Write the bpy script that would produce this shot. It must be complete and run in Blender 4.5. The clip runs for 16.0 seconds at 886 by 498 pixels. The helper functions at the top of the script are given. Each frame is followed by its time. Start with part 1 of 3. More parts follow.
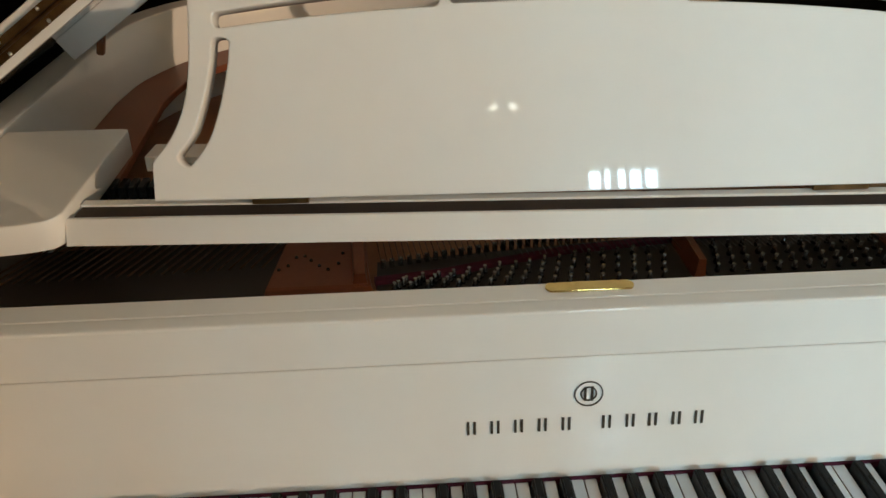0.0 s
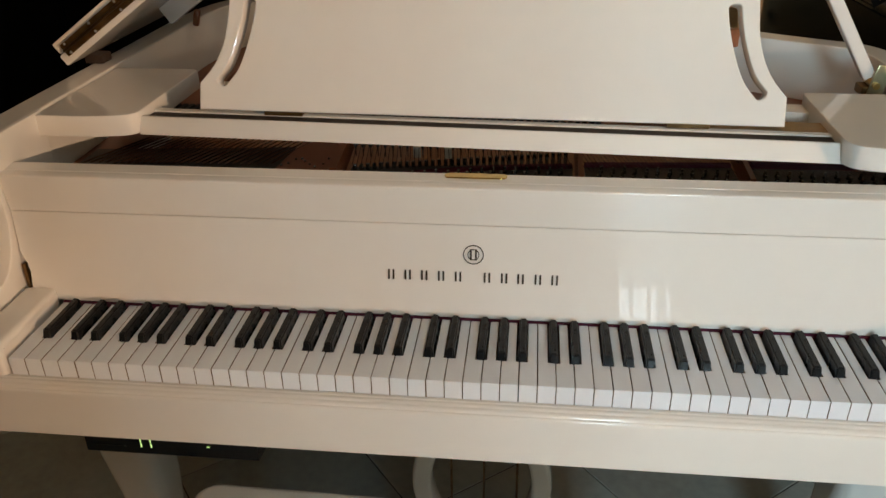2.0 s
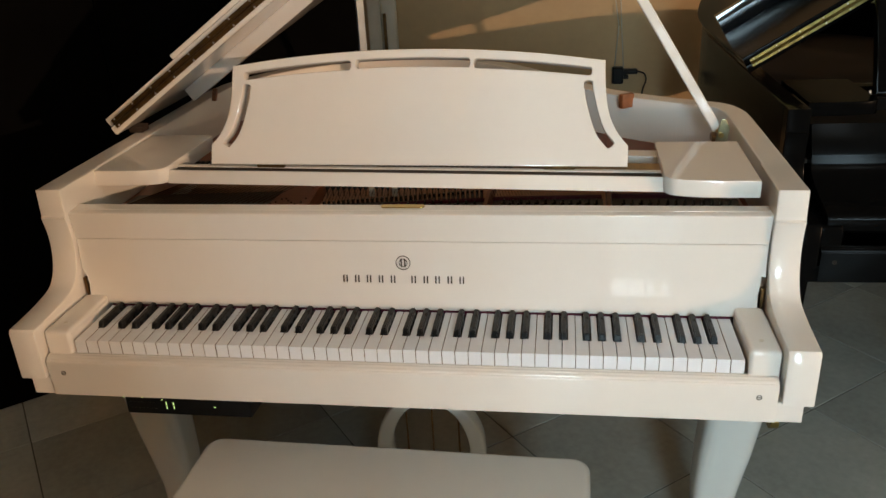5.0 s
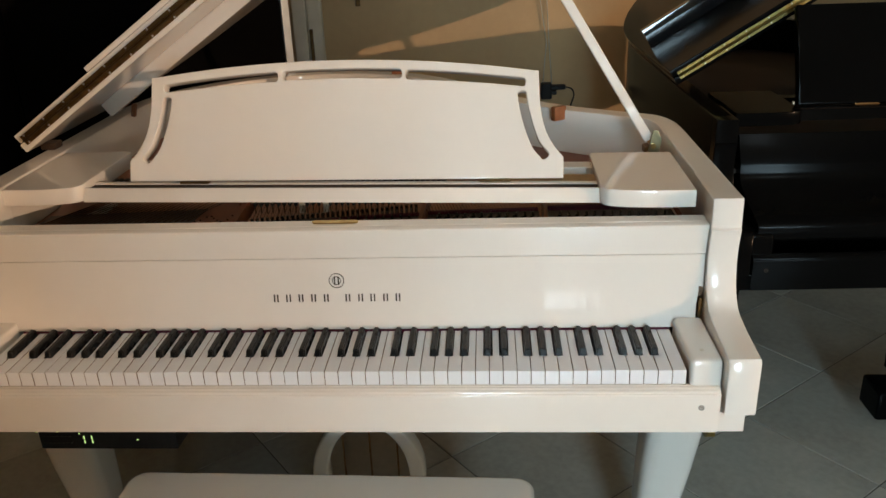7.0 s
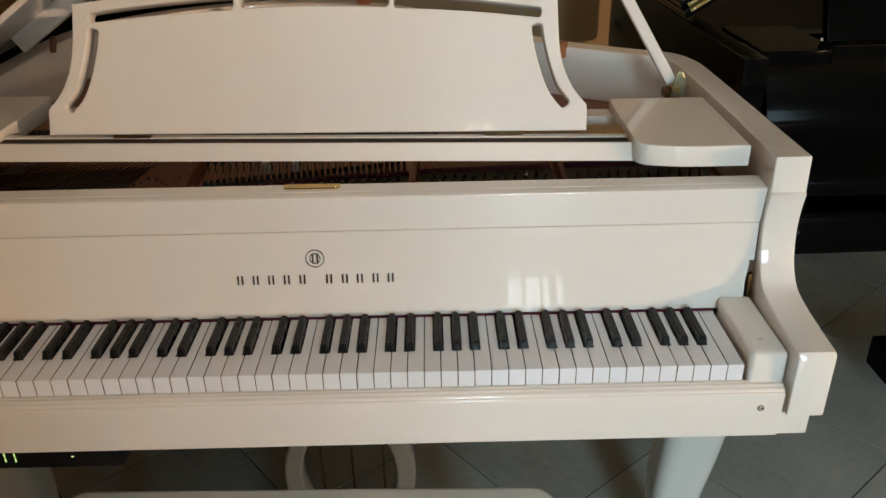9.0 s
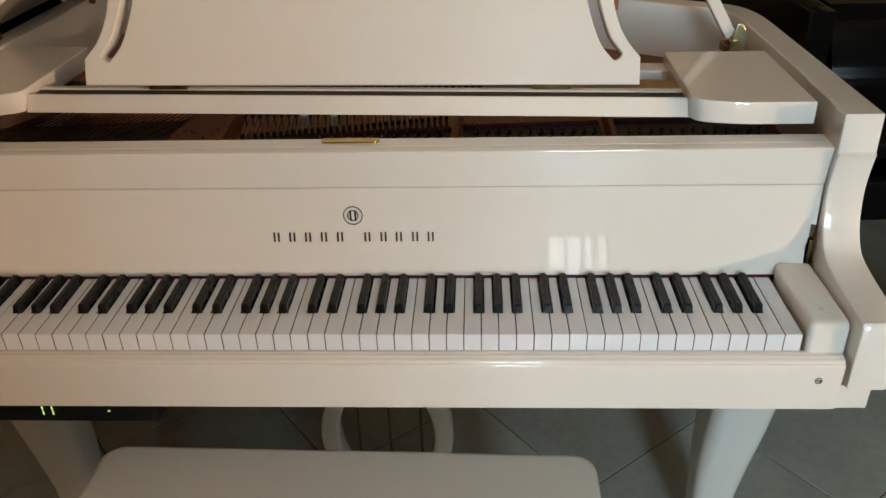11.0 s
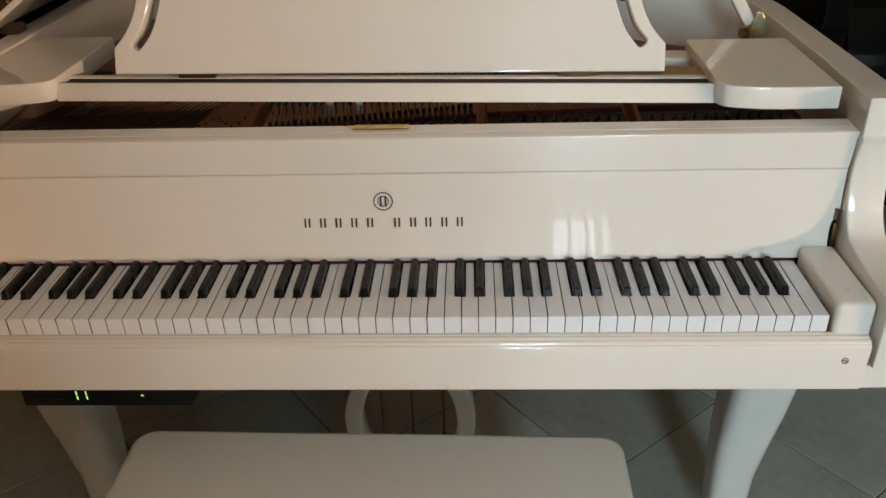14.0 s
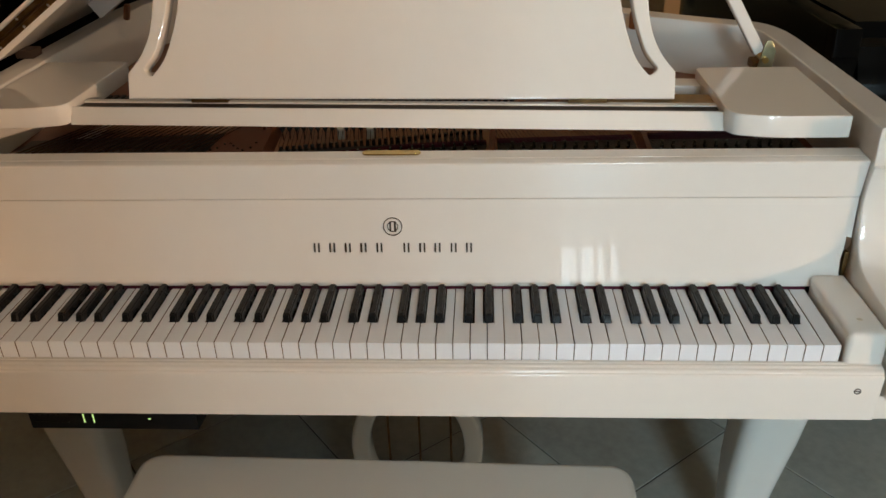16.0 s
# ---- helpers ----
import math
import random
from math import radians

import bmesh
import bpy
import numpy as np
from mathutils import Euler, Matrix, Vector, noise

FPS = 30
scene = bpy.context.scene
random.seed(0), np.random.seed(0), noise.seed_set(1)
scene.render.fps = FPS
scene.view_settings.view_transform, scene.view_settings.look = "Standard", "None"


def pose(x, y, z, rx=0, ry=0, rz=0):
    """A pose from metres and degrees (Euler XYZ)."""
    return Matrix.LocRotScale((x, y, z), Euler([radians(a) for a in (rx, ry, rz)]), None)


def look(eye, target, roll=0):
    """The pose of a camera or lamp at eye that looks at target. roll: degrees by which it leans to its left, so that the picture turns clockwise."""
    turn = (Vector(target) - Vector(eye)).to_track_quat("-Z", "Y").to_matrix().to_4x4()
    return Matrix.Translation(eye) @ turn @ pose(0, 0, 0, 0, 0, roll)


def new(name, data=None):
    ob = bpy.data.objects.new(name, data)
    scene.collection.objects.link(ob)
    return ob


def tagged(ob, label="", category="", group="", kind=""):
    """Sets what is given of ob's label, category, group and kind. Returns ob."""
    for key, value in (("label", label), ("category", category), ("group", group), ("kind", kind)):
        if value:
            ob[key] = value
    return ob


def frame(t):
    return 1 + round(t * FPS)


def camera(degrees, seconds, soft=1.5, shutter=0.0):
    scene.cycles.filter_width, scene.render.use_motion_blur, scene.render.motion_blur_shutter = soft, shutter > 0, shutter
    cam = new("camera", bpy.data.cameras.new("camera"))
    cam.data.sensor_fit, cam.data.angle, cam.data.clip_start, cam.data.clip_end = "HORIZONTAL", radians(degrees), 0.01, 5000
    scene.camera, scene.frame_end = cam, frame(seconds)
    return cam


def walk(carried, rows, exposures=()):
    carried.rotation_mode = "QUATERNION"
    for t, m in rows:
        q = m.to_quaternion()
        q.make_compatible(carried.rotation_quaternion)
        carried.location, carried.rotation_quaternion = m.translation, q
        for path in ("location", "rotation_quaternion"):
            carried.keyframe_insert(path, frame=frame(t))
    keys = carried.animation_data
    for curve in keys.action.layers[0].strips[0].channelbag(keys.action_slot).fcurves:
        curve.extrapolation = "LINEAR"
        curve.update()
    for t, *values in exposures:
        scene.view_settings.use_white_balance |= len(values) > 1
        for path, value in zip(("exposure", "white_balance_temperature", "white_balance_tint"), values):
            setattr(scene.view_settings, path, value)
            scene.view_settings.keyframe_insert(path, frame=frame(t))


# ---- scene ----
cam = camera(57.5, 16.0)
PATH = [
    (0, (-0.170, -0.449, 1.349), (-0.082, 1.287, 0.361), -1.0),
    (0.5, (-0.141, -0.553, 1.355), (-0.072, 1.176, 0.352), -0.6),
    (1, (-0.104, -0.663, 1.377), (-0.114, 1.083, 0.403), -0.8),
    (1.5, (0.019, -0.733, 1.369), (-0.111, 1.025, 0.424), -0.3),
    (2, (0.073, -0.822, 1.361), (-0.130, 0.935, 0.428), -1.0),
    (2.5, (0.085, -0.920, 1.366), (-0.080, 0.833, 0.418), -1.7),
    (3, (0.124, -1.002, 1.385), (-0.036, 0.761, 0.453), -0.9),
    (3.5, (0.215, -1.110, 1.445), (-0.039, 0.654, 0.538), -1.2),
    (4, (0.292, -1.206, 1.476), (-0.020, 0.570, 0.610), -2.2),
    (4.2, (0.309, -1.222, 1.481), (-0.004, 0.559, 0.627), -2.6),
    (6.3, (0.286, -1.216, 1.477), (0.085, 0.621, 0.711), -2.7),
    (6.5, (0.286, -1.209, 1.471), (0.114, 0.627, 0.699), -2.6),
    (7, (0.289, -1.182, 1.457), (0.169, 0.659, 0.683), -2.2),
    (7.5, (0.271, -1.135, 1.442), (0.194, 0.687, 0.622), -2.0),
    (8, (0.222, -1.058, 1.424), (0.190, 0.747, 0.564), -1.6),
    (8.5, (0.181, -0.977, 1.414), (0.211, 0.816, 0.527), -1.0),
    (9, (0.185, -0.920, 1.400), (0.202, 0.858, 0.484), -1.0),
    (9.5, (0.199, -0.895, 1.385), (0.160, 0.864, 0.434), -0.9),
    (10, (0.198, -0.876, 1.375), (0.132, 0.869, 0.401), -1.2),
    (10.2, (0.197, -0.877, 1.373), (0.123, 0.865, 0.393), -1.3),
    (12.5, (0.152, -0.904, 1.376), (0.062, 0.820, 0.367), -1.8),
    (13, (0.149, -0.914, 1.374), (0.061, 0.809, 0.362), -1.8),
    (13.5, (0.143, -0.909, 1.371), (0.059, 0.815, 0.360), -1.9),
    (14, (0.137, -0.905, 1.370), (0.058, 0.822, 0.364), -1.8),
    (14.5, (0.138, -0.908, 1.367), (0.057, 0.827, 0.376), -1.6),
    (15, (0.134, -0.909, 1.369), (0.052, 0.833, 0.391), -1.6),
    (15.5, (0.135, -0.905, 1.369), (0.049, 0.844, 0.403), -1.5),
    (16, (0.135, -0.903, 1.372), (0.037, 0.852, 0.418), -1.6),
]
walk(cam, [(t, look(eye, target, roll)) for t, eye, target, roll in PATH],
     [(0.0, -0.17, 5850, -1), (1.0, -0.22, 5950, 1), (2.0, -0.24, 6450, 9), (2.5, -0.25, 6350, 8), (4.0, -0.18, 6650, 10), (7.5, -0.15, 6500, 10), (9.0, -0.28, 6500, 10), (16.0, -0.29, 6500, 10)])

# ---- world, sun, windows ----
world = bpy.data.worlds.new("world")
scene.world = world
world.use_nodes = True
wn = world.node_tree.nodes
sky = wn.new("ShaderNodeTexSky")
sky.sky_type = "NISHITA"
sky.sun_disc = False
sky.sun_elevation = radians(7.1)
sky.sun_rotation = radians(129)
world.node_tree.links.new(sky.outputs[0], wn["Background"].inputs[0])
wn["Background"].inputs[1].default_value = 0.07

SUN_DIR = Vector((1.25, -1.0, 0.20)).normalized()      # from the room towards the sun
sun = new("sun", bpy.data.lights.new("sun", "SUN"))
sun.data.energy = 1.5
sun.data.angle = radians(0.5)
sun.data.color = (1.0, 0.66, 0.43)
sun.matrix_world = look(SUN_DIR * 20, (0, 0, 0))


def window_light(name, eye, target, w, h, power, colour):
    ob = new(name, bpy.data.lights.new(name, "AREA"))
    ob.data.shape = "RECTANGLE"
    ob.data.size, ob.data.size_y = w, h
    ob.data.energy, ob.data.color = power, colour
    ob.matrix_world = look(eye, target)
    return ob


window_light("daylight_front", (0.98, -4.29, 1.80), (0.98, 0, 1.80), 0.64, 1.46, 186, (0.59, 0.83, 0.96))

# added warm fill behind the camera; its bowl throws the light up to the ceiling
glow = new("warm_fill", bpy.data.lights.new("warm_fill", "POINT"))
glow.data.energy, glow.data.color, glow.data.shadow_soft_size = 70, (1.0, 0.68, 0.42), 0.02
glow.matrix_world = pose(-0.45, -2.20, 2.33)

# ---- materials ----


def mat(name, colour, rough=0.5, metal=0.0, coat=0.0, spread=0.06, scale=8.0, bump=0.0, bump_scale=200.0, tint=None, rough_var=0.06, emit=None, power=0.0):
    """A principled material with two scales of tone variation, uneven gloss and fine relief."""
    m = bpy.data.materials.new(name)
    m.use_nodes = True
    n, l = m.node_tree.nodes, m.node_tree.links
    b = n["Principled BSDF"]
    tc = n.new("ShaderNodeTexCoord")
    big = n.new("ShaderNodeTexNoise")
    big.inputs["Scale"].default_value = scale
    big.inputs["Detail"].default_value = 5
    fine = n.new("ShaderNodeTexNoise")
    fine.inputs["Scale"].default_value = scale * 14
    fine.inputs["Detail"].default_value = 3
    l.new(tc.outputs["Object"], big.inputs["Vector"])
    l.new(tc.outputs["Object"], fine.inputs["Vector"])
    add = n.new("ShaderNodeMath")
    add.operation = "MULTIPLY_ADD"
    l.new(fine.outputs["Fac"], add.inputs[0])
    add.inputs[1].default_value = 0.4
    l.new(big.outputs["Fac"], add.inputs[2])
    ramp = n.new("ShaderNodeValToRGB")
    c = Vector(colour)
    dark = c * (1 - spread)
    light = Vector(tint) if tint else c * (1 + spread)
    ramp.color_ramp.elements[0].position, ramp.color_ramp.elements[1].position = 0.45, 0.95
    ramp.color_ramp.elements[0].color = (*dark, 1)
    ramp.color_ramp.elements[1].color = (*[min(1, v) for v in light], 1)
    l.new(add.outputs[0], ramp.inputs[0])
    l.new(ramp.outputs[0], b.inputs["Base Color"])
    rr = n.new("ShaderNodeMapRange")
    rr.inputs["To Min"].default_value = max(0.02, rough - rough_var)
    rr.inputs["To Max"].default_value = min(1, rough + rough_var)
    l.new(big.outputs["Fac"], rr.inputs["Value"])
    l.new(rr.outputs[0], b.inputs["Roughness"])
    b.inputs["Metallic"].default_value = metal
    b.inputs["Coat Weight"].default_value = coat
    b.inputs["Coat Roughness"].default_value = 0.04
    if bump:
        bn = n.new("ShaderNodeTexNoise")
        bn.inputs["Scale"].default_value = bump_scale
        bn.inputs["Detail"].default_value = 4
        l.new(tc.outputs["Object"], bn.inputs["Vector"])
        bp = n.new("ShaderNodeBump")
        bp.inputs["Strength"].default_value = bump
        bp.inputs["Distance"].default_value = 0.001
        l.new(bn.outputs["Fac"], bp.inputs["Height"])
        l.new(bp.outputs[0], b.inputs["Normal"])
    if emit:
        b.inputs["Emission Color"].default_value = (*emit, 1)
        b.inputs["Emission Strength"].default_value = power
    return m


WHITE = mat("ivory_lacquer", (0.80, 0.757, 0.70), 0.35, coat=1.0, spread=0.02, scale=3, rough_var=0.03, bump=0.012, bump_scale=14)
BLACK = mat("black_lacquer", (0.003, 0.003, 0.003), 0.16, coat=0.0, spread=0.2, scale=5, rough_var=0.04, bump=0.02, bump_scale=12)
BLACK.node_tree.nodes["Principled BSDF"].inputs["Specular IOR Level"].default_value = 0.45
BLACKGLOSS = mat("black_gloss_lacquer", (0.008, 0.008, 0.009), 0.07, coat=0.5, spread=0.2, scale=5, rough_var=0.03)
KEYWOOD = mat("key_timber", (0.16, 0.10, 0.055), 0.7, spread=0.2, scale=60)
KEYW = mat("key_plastic", (0.77, 0.785, 0.82), 0.06, spread=0.03, scale=20, rough_var=0.02)
KEYB = mat("ebony_black", (0.006, 0.006, 0.0065), 0.28, spread=0.25, scale=60, rough_var=0.08, bump=0.05, bump_scale=300)
GAP = mat("dark_timber", (0.034, 0.019, 0.011), 0.7, spread=0.3, scale=25)
FELT = mat("red_felt", (0.085, 0.008, 0.026), 0.95, spread=0.25, scale=60, bump=0.4, bump_scale=900)
GREYFELT = mat("grey_felt", (0.030, 0.026, 0.024), 0.95, spread=0.2, scale=80)
BRASS = mat("brass", (0.55, 0.38, 0.13), 0.30, metal=1.0, spread=0.15, scale=40, rough_var=0.1)
HINGEBRASS = mat("hinge_brass", (0.36, 0.28, 0.10), 0.45, metal=1.0, spread=0.3, scale=50, rough_var=0.12)
PALEBRASS = mat("pale_worn_brass", (0.44, 0.40, 0.24), 0.34, metal=0.9, spread=0.25, scale=60, rough_var=0.12)
OLDBRASS = mat("aged_brass", (0.22, 0.13, 0.055), 0.42, metal=1.0, spread=0.3, scale=50, rough_var=0.12)
LOCKBRASS = mat("polished_lock_brass", (0.50, 0.35, 0.12), 0.09, metal=1.0, spread=0.2, scale=40, rough_var=0.05)
STEEL = mat("nickel_steel", (0.60, 0.59, 0.56), 0.28, metal=1.0, spread=0.12, scale=60)
PINTIP = mat("worn_pin_top", (0.26, 0.26, 0.26), 0.22, metal=1.0, spread=0.3, scale=120, rough_var=0.15)
PIN = mat("blued_steel", (0.10, 0.10, 0.105), 0.25, metal=1.0, spread=0.2, scale=90)
COPPER = mat("copper_winding", (0.085, 0.050, 0.032), 0.45, metal=1.0, spread=0.2, scale=90)
BRONZE = mat("bronze_plate", (0.22, 0.065, 0.025), 0.42, metal=0.1, spread=0.15, scale=12, bump=0.12, bump_scale=160)
SPRUCE = mat("soundboard_spruce", (0.30, 0.125, 0.05), 0.45, spread=0.2, scale=10, coat=0.1)
DARKWOOD = mat("pin_block_dark", (0.022, 0.014, 0.010), 0.5, spread=0.3, scale=30)
REDWOOD = mat("stained_peg_wood", (0.20, 0.07, 0.025), 0.4, spread=0.3, scale=50)
RUNNER = mat("golden_timber", (0.30, 0.17, 0.06), 0.4, spread=0.25, scale=40)
INK = mat("dark_brass_inlay", (0.06, 0.045, 0.03), 0.45, metal=0.6, spread=0.15, scale=80)
BOX = mat("black_plastic", (0.012, 0.012, 0.013), 0.35, spread=0.2, scale=40)
LED = mat("green_led", (0.25, 0.35, 0.05), 0.4, emit=(0.62, 0.90, 0.30), power=1.3)
BULB = mat("lit_bulb", (0.9, 0.85, 0.75), 0.3, emit=(1.0, 0.85, 0.68), power=14)
TUBE = mat("lit_diffuser", (0.9, 0.9, 0.9), 0.3, emit=(0.80, 0.93, 1.0), power=14)
# emissive, for the added panel that stands in for brightness outside the door
DOORGLOW = mat("door_glow_panel", (0.6, 0.6, 0.58), 0.8, emit=(0.80, 0.93, 1.0), power=6.0)
RUBBER = mat("rubber", (0.02, 0.02, 0.02), 0.8, spread=0.2)
WALL = mat("ochre_plaster", (0.50, 0.35, 0.19), 0.85, spread=0.07, scale=2.5, bump=0.15, bump_scale=60)
CEIL = mat("ceiling_plaster", (0.72, 0.57, 0.41), 0.9, spread=0.05, scale=3)
PAINT = mat("white_window_paint", (0.66, 0.60, 0.50), 0.45, spread=0.06, scale=12)
ALU = mat("pale_aluminium", (0.62, 0.68, 0.74), 0.32, metal=0.7, spread=0.08, scale=20)
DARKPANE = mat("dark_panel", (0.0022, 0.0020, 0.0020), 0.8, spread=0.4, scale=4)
CABLE = mat("grey_cable", (0.46, 0.44, 0.36), 0.6, spread=0.1)
TILE = mat("grey_floor_tile", (0.42, 0.43, 0.385), 0.24, spread=0.20, scale=3.2, bump=0.06, bump_scale=90, rough_var=0.04, tint=(0.52, 0.53, 0.475))
GROUT = mat("grout", (0.075, 0.072, 0.064), 0.9, spread=0.2, scale=30)

BLACK.node_tree.nodes["Principled BSDF"].inputs["IOR"].default_value = 1.12
WHITE.node_tree.nodes["Principled BSDF"].inputs["Specular IOR Level"].default_value = 0.15
WHITE.node_tree.nodes["Principled BSDF"].inputs["Coat Roughness"].default_value = 0.015
KEYB.node_tree.nodes["Principled BSDF"].inputs["Specular IOR Level"].default_value = 0.2
BOX.node_tree.nodes["Principled BSDF"].inputs["Specular IOR Level"].default_value = 0.15
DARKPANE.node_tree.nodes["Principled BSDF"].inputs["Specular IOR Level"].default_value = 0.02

# ---- building helpers ----


def thing(name, label, category, m=None, group="", kind=""):
    ob = new(name)
    ob.empty_display_size = 0.1
    if m is not None:
        ob.matrix_world = m
    return tagged(ob, label, category, group, kind)


def part(name, geo, material, parent, label="", kind=""):
    """One mesh object under a thing or a part; geo is a bmesh or a mesh."""
    if isinstance(geo, bmesh.types.BMesh):
        me = bpy.data.meshes.new(name)
        geo.to_mesh(me)
        geo.free()
    else:
        me = geo
    if not me.materials:
        me.materials.append(material)
    if "sharp_edge" not in me.attributes:
        soft = [p.use_smooth for p in me.polygons]
        me.set_sharp_from_angle(angle=radians(38))
        me.polygons.foreach_set("use_smooth", soft)
    ob = new(name, me)
    if parent is not None:
        ob.parent = parent
    return tagged(ob, label, "", "", kind)


def box(x0, x1, y0, y1, z0, z1, bevel=0.0, seg=2, bm=None):
    own = bmesh.new()
    bmesh.ops.create_cube(own, size=1)
    for v in own.verts:
        v.co = Vector(((x0 + x1) / 2 + v.co.x * (x1 - x0), (y0 + y1) / 2 + v.co.y * (y1 - y0), (z0 + z1) / 2 + v.co.z * (z1 - z0)))
    if bevel:
        bmesh.ops.bevel(own, geom=own.edges[:], offset=bevel, segments=seg, affect="EDGES", profile=0.5)
        for fc in own.faces:
            fc.smooth = max(abs(c) for c in fc.normal) < 0.999
    if bm is None:
        return own
    me = bpy.data.meshes.new("join")
    own.to_mesh(me)
    own.free()
    bm.from_mesh(me)
    bpy.data.meshes.remove(me)
    return bm


def rod(a, b, r, seg=8, bm=None, r2=None):
    """A round bar from a to b."""
    bm = bm or bmesh.new()
    a, b = Vector(a), Vector(b)
    m = Matrix.Translation((a + b) / 2) @ (b - a).to_track_quat("Z", "Y").to_matrix().to_4x4()
    k = len(bm.faces)
    bmesh.ops.create_cone(bm, cap_ends=True, segments=seg, radius1=r, radius2=r if r2 is None else r2, depth=(b - a).length, matrix=m)
    bm.faces.ensure_lookup_table()
    for fc in bm.faces[k:]:
        fc.smooth = len(fc.verts) == 4
    return bm


def flat(outer, holes=(), depth=0.01, bevel=0.0, m=None, seg=2):
    """A board of the given outline (x, y) and holes, from z = 0 to depth, with rounded edges; m lays it into place."""
    cu = bpy.data.curves.new("outline", "CURVE")
    cu.dimensions, cu.fill_mode = "2D", "BOTH"
    cu.extrude, cu.bevel_depth, cu.bevel_resolution, cu.offset = max(0.0, depth / 2 - bevel), bevel, seg - 1, -bevel
    for line in (outer, *holes):
        sp = cu.splines.new("POLY")
        sp.points.add(len(line) - 1)
        for p, (x, y) in zip(sp.points, line):
            p.co = (x, y, 0, 1)
        sp.use_cyclic_u = True
    ob = new("outline", cu)
    me = bpy.data.meshes.new_from_object(ob.evaluated_get(bpy.context.evaluated_depsgraph_get()))
    bpy.data.objects.remove(ob)
    bpy.data.curves.remove(cu)
    me.materials.clear()
    me.transform(Matrix.Translation((0, 0, depth / 2)))
    bm = bmesh.new()
    bm.from_mesh(me)
    bmesh.ops.remove_doubles(bm, verts=bm.verts[:], dist=1e-5)
    bmesh.ops.recalc_face_normals(bm, faces=bm.faces[:])
    bm.normal_update()
    for fc in bm.faces:
        fc.smooth = abs(fc.normal.z) < 0.999
    bm.to_mesh(me)
    bm.free()
    if m is not None:
        me.transform(m)
    return me


# lays an outline drawn in (y, z) into the world, its depth running along +x from x0
def across(x0):
    return Matrix(((0, 0, 1, x0), (1, 0, 0, 0), (0, 1, 0, 0), (0, 0, 0, 1)))


def spline(points, n=8, closed=False):
    """A smooth line through the points."""
    out, k = [], len(points)
    for i in range(k if closed else k - 1):
        p = [Vector(points[(i + j) % k] if closed else points[min(max(i + j, 0), k - 1)]) for j in (-1, 0, 1, 2)]
        for s in range(n):
            t = s / n
            out.append(tuple(0.5 * ((2 * p[1]) + (p[2] - p[0]) * t + (2 * p[0] - 5 * p[1] + 4 * p[2] - p[3]) * t * t + (3 * p[1] - p[0] - 3 * p[2] + p[3]) * t ** 3)))
    if not closed:
        out.append(tuple(points[-1]))
    return out


def inset(line, d):
    """The closed line (counter-clockwise) moved inwards by d."""
    out, k = [], len(line)
    for i in range(k):
        a, b, c = Vector(line[i - 1]), Vector(line[i]), Vector(line[(i + 1) % k])
        n1 = Vector((-(b - a).y, (b - a).x)).normalized()
        n2 = Vector((-(c - b).y, (c - b).x)).normalized()
        n = (n1 + n2).normalized()
        out.append(tuple(b + n * d / max(0.4, n.dot(n1))))
    return out


def loft(sections, corner=0.5, seg=4):
    """A tapering post of rounded square section: rows of (x, y, z, width, depth)."""
    bm, rings = bmesh.new(), []
    for x, y, z, w, d in sections:
        ring = []
        for q in range(4):
            for k in range(seg + 1):
                a = radians(90 * q + 90 * k / seg)
                cx = (1 if q in (0, 3) else -1) * (w / 2) * (1 - corner) + math.cos(a) * w / 2 * corner
                cy = (1 if q in (0, 1) else -1) * (d / 2) * (1 - corner) + math.sin(a) * d / 2 * corner
                ring.append(bm.verts.new((x + cx, y + cy, z)))
        rings.append(ring)
    for a, b in zip(rings, rings[1:]):
        for i in range(len(a)):
            bm.faces.new((a[i], a[(i + 1) % len(a)], b[(i + 1) % len(a)], b[i])).smooth = True
    bm.faces.new(rings[0])
    bm.faces.new(rings[-1])
    bmesh.ops.recalc_face_normals(bm, faces=bm.faces[:])
    return bm


# ---- the grand piano ----
PITCH = 1.225 / 52
KEY_TOP = 0.735
RIM_TOP = 0.983
SLOPE = radians(34.6)

BENT = spline([(0.725, 0.62), (0.720, 0.70), (0.692, 0.765), (0.62, 0.808), (0.52, 0.868), (0.43, 0.94), (0.33, 1.06), (0.22, 1.22), (0.09, 1.36),
               (-0.08, 1.445), (-0.28, 1.455), (-0.48, 1.385), (-0.63, 1.25), (-0.705, 1.10), (-0.725, 0.95)], 5)
OUTER = [(0.725, 0.19)] + BENT + [(-0.725, 0.19)]
INNER = inset(OUTER, 0.050)
INNER[0], INNER[-1] = (0.675, 0.19), (-0.675, 0.19)
LONG = [(x, y if y < 0.62 else 0.62 + (y - 0.62) * 1.62) for x, y in BENT]      # the longer case of the black piano


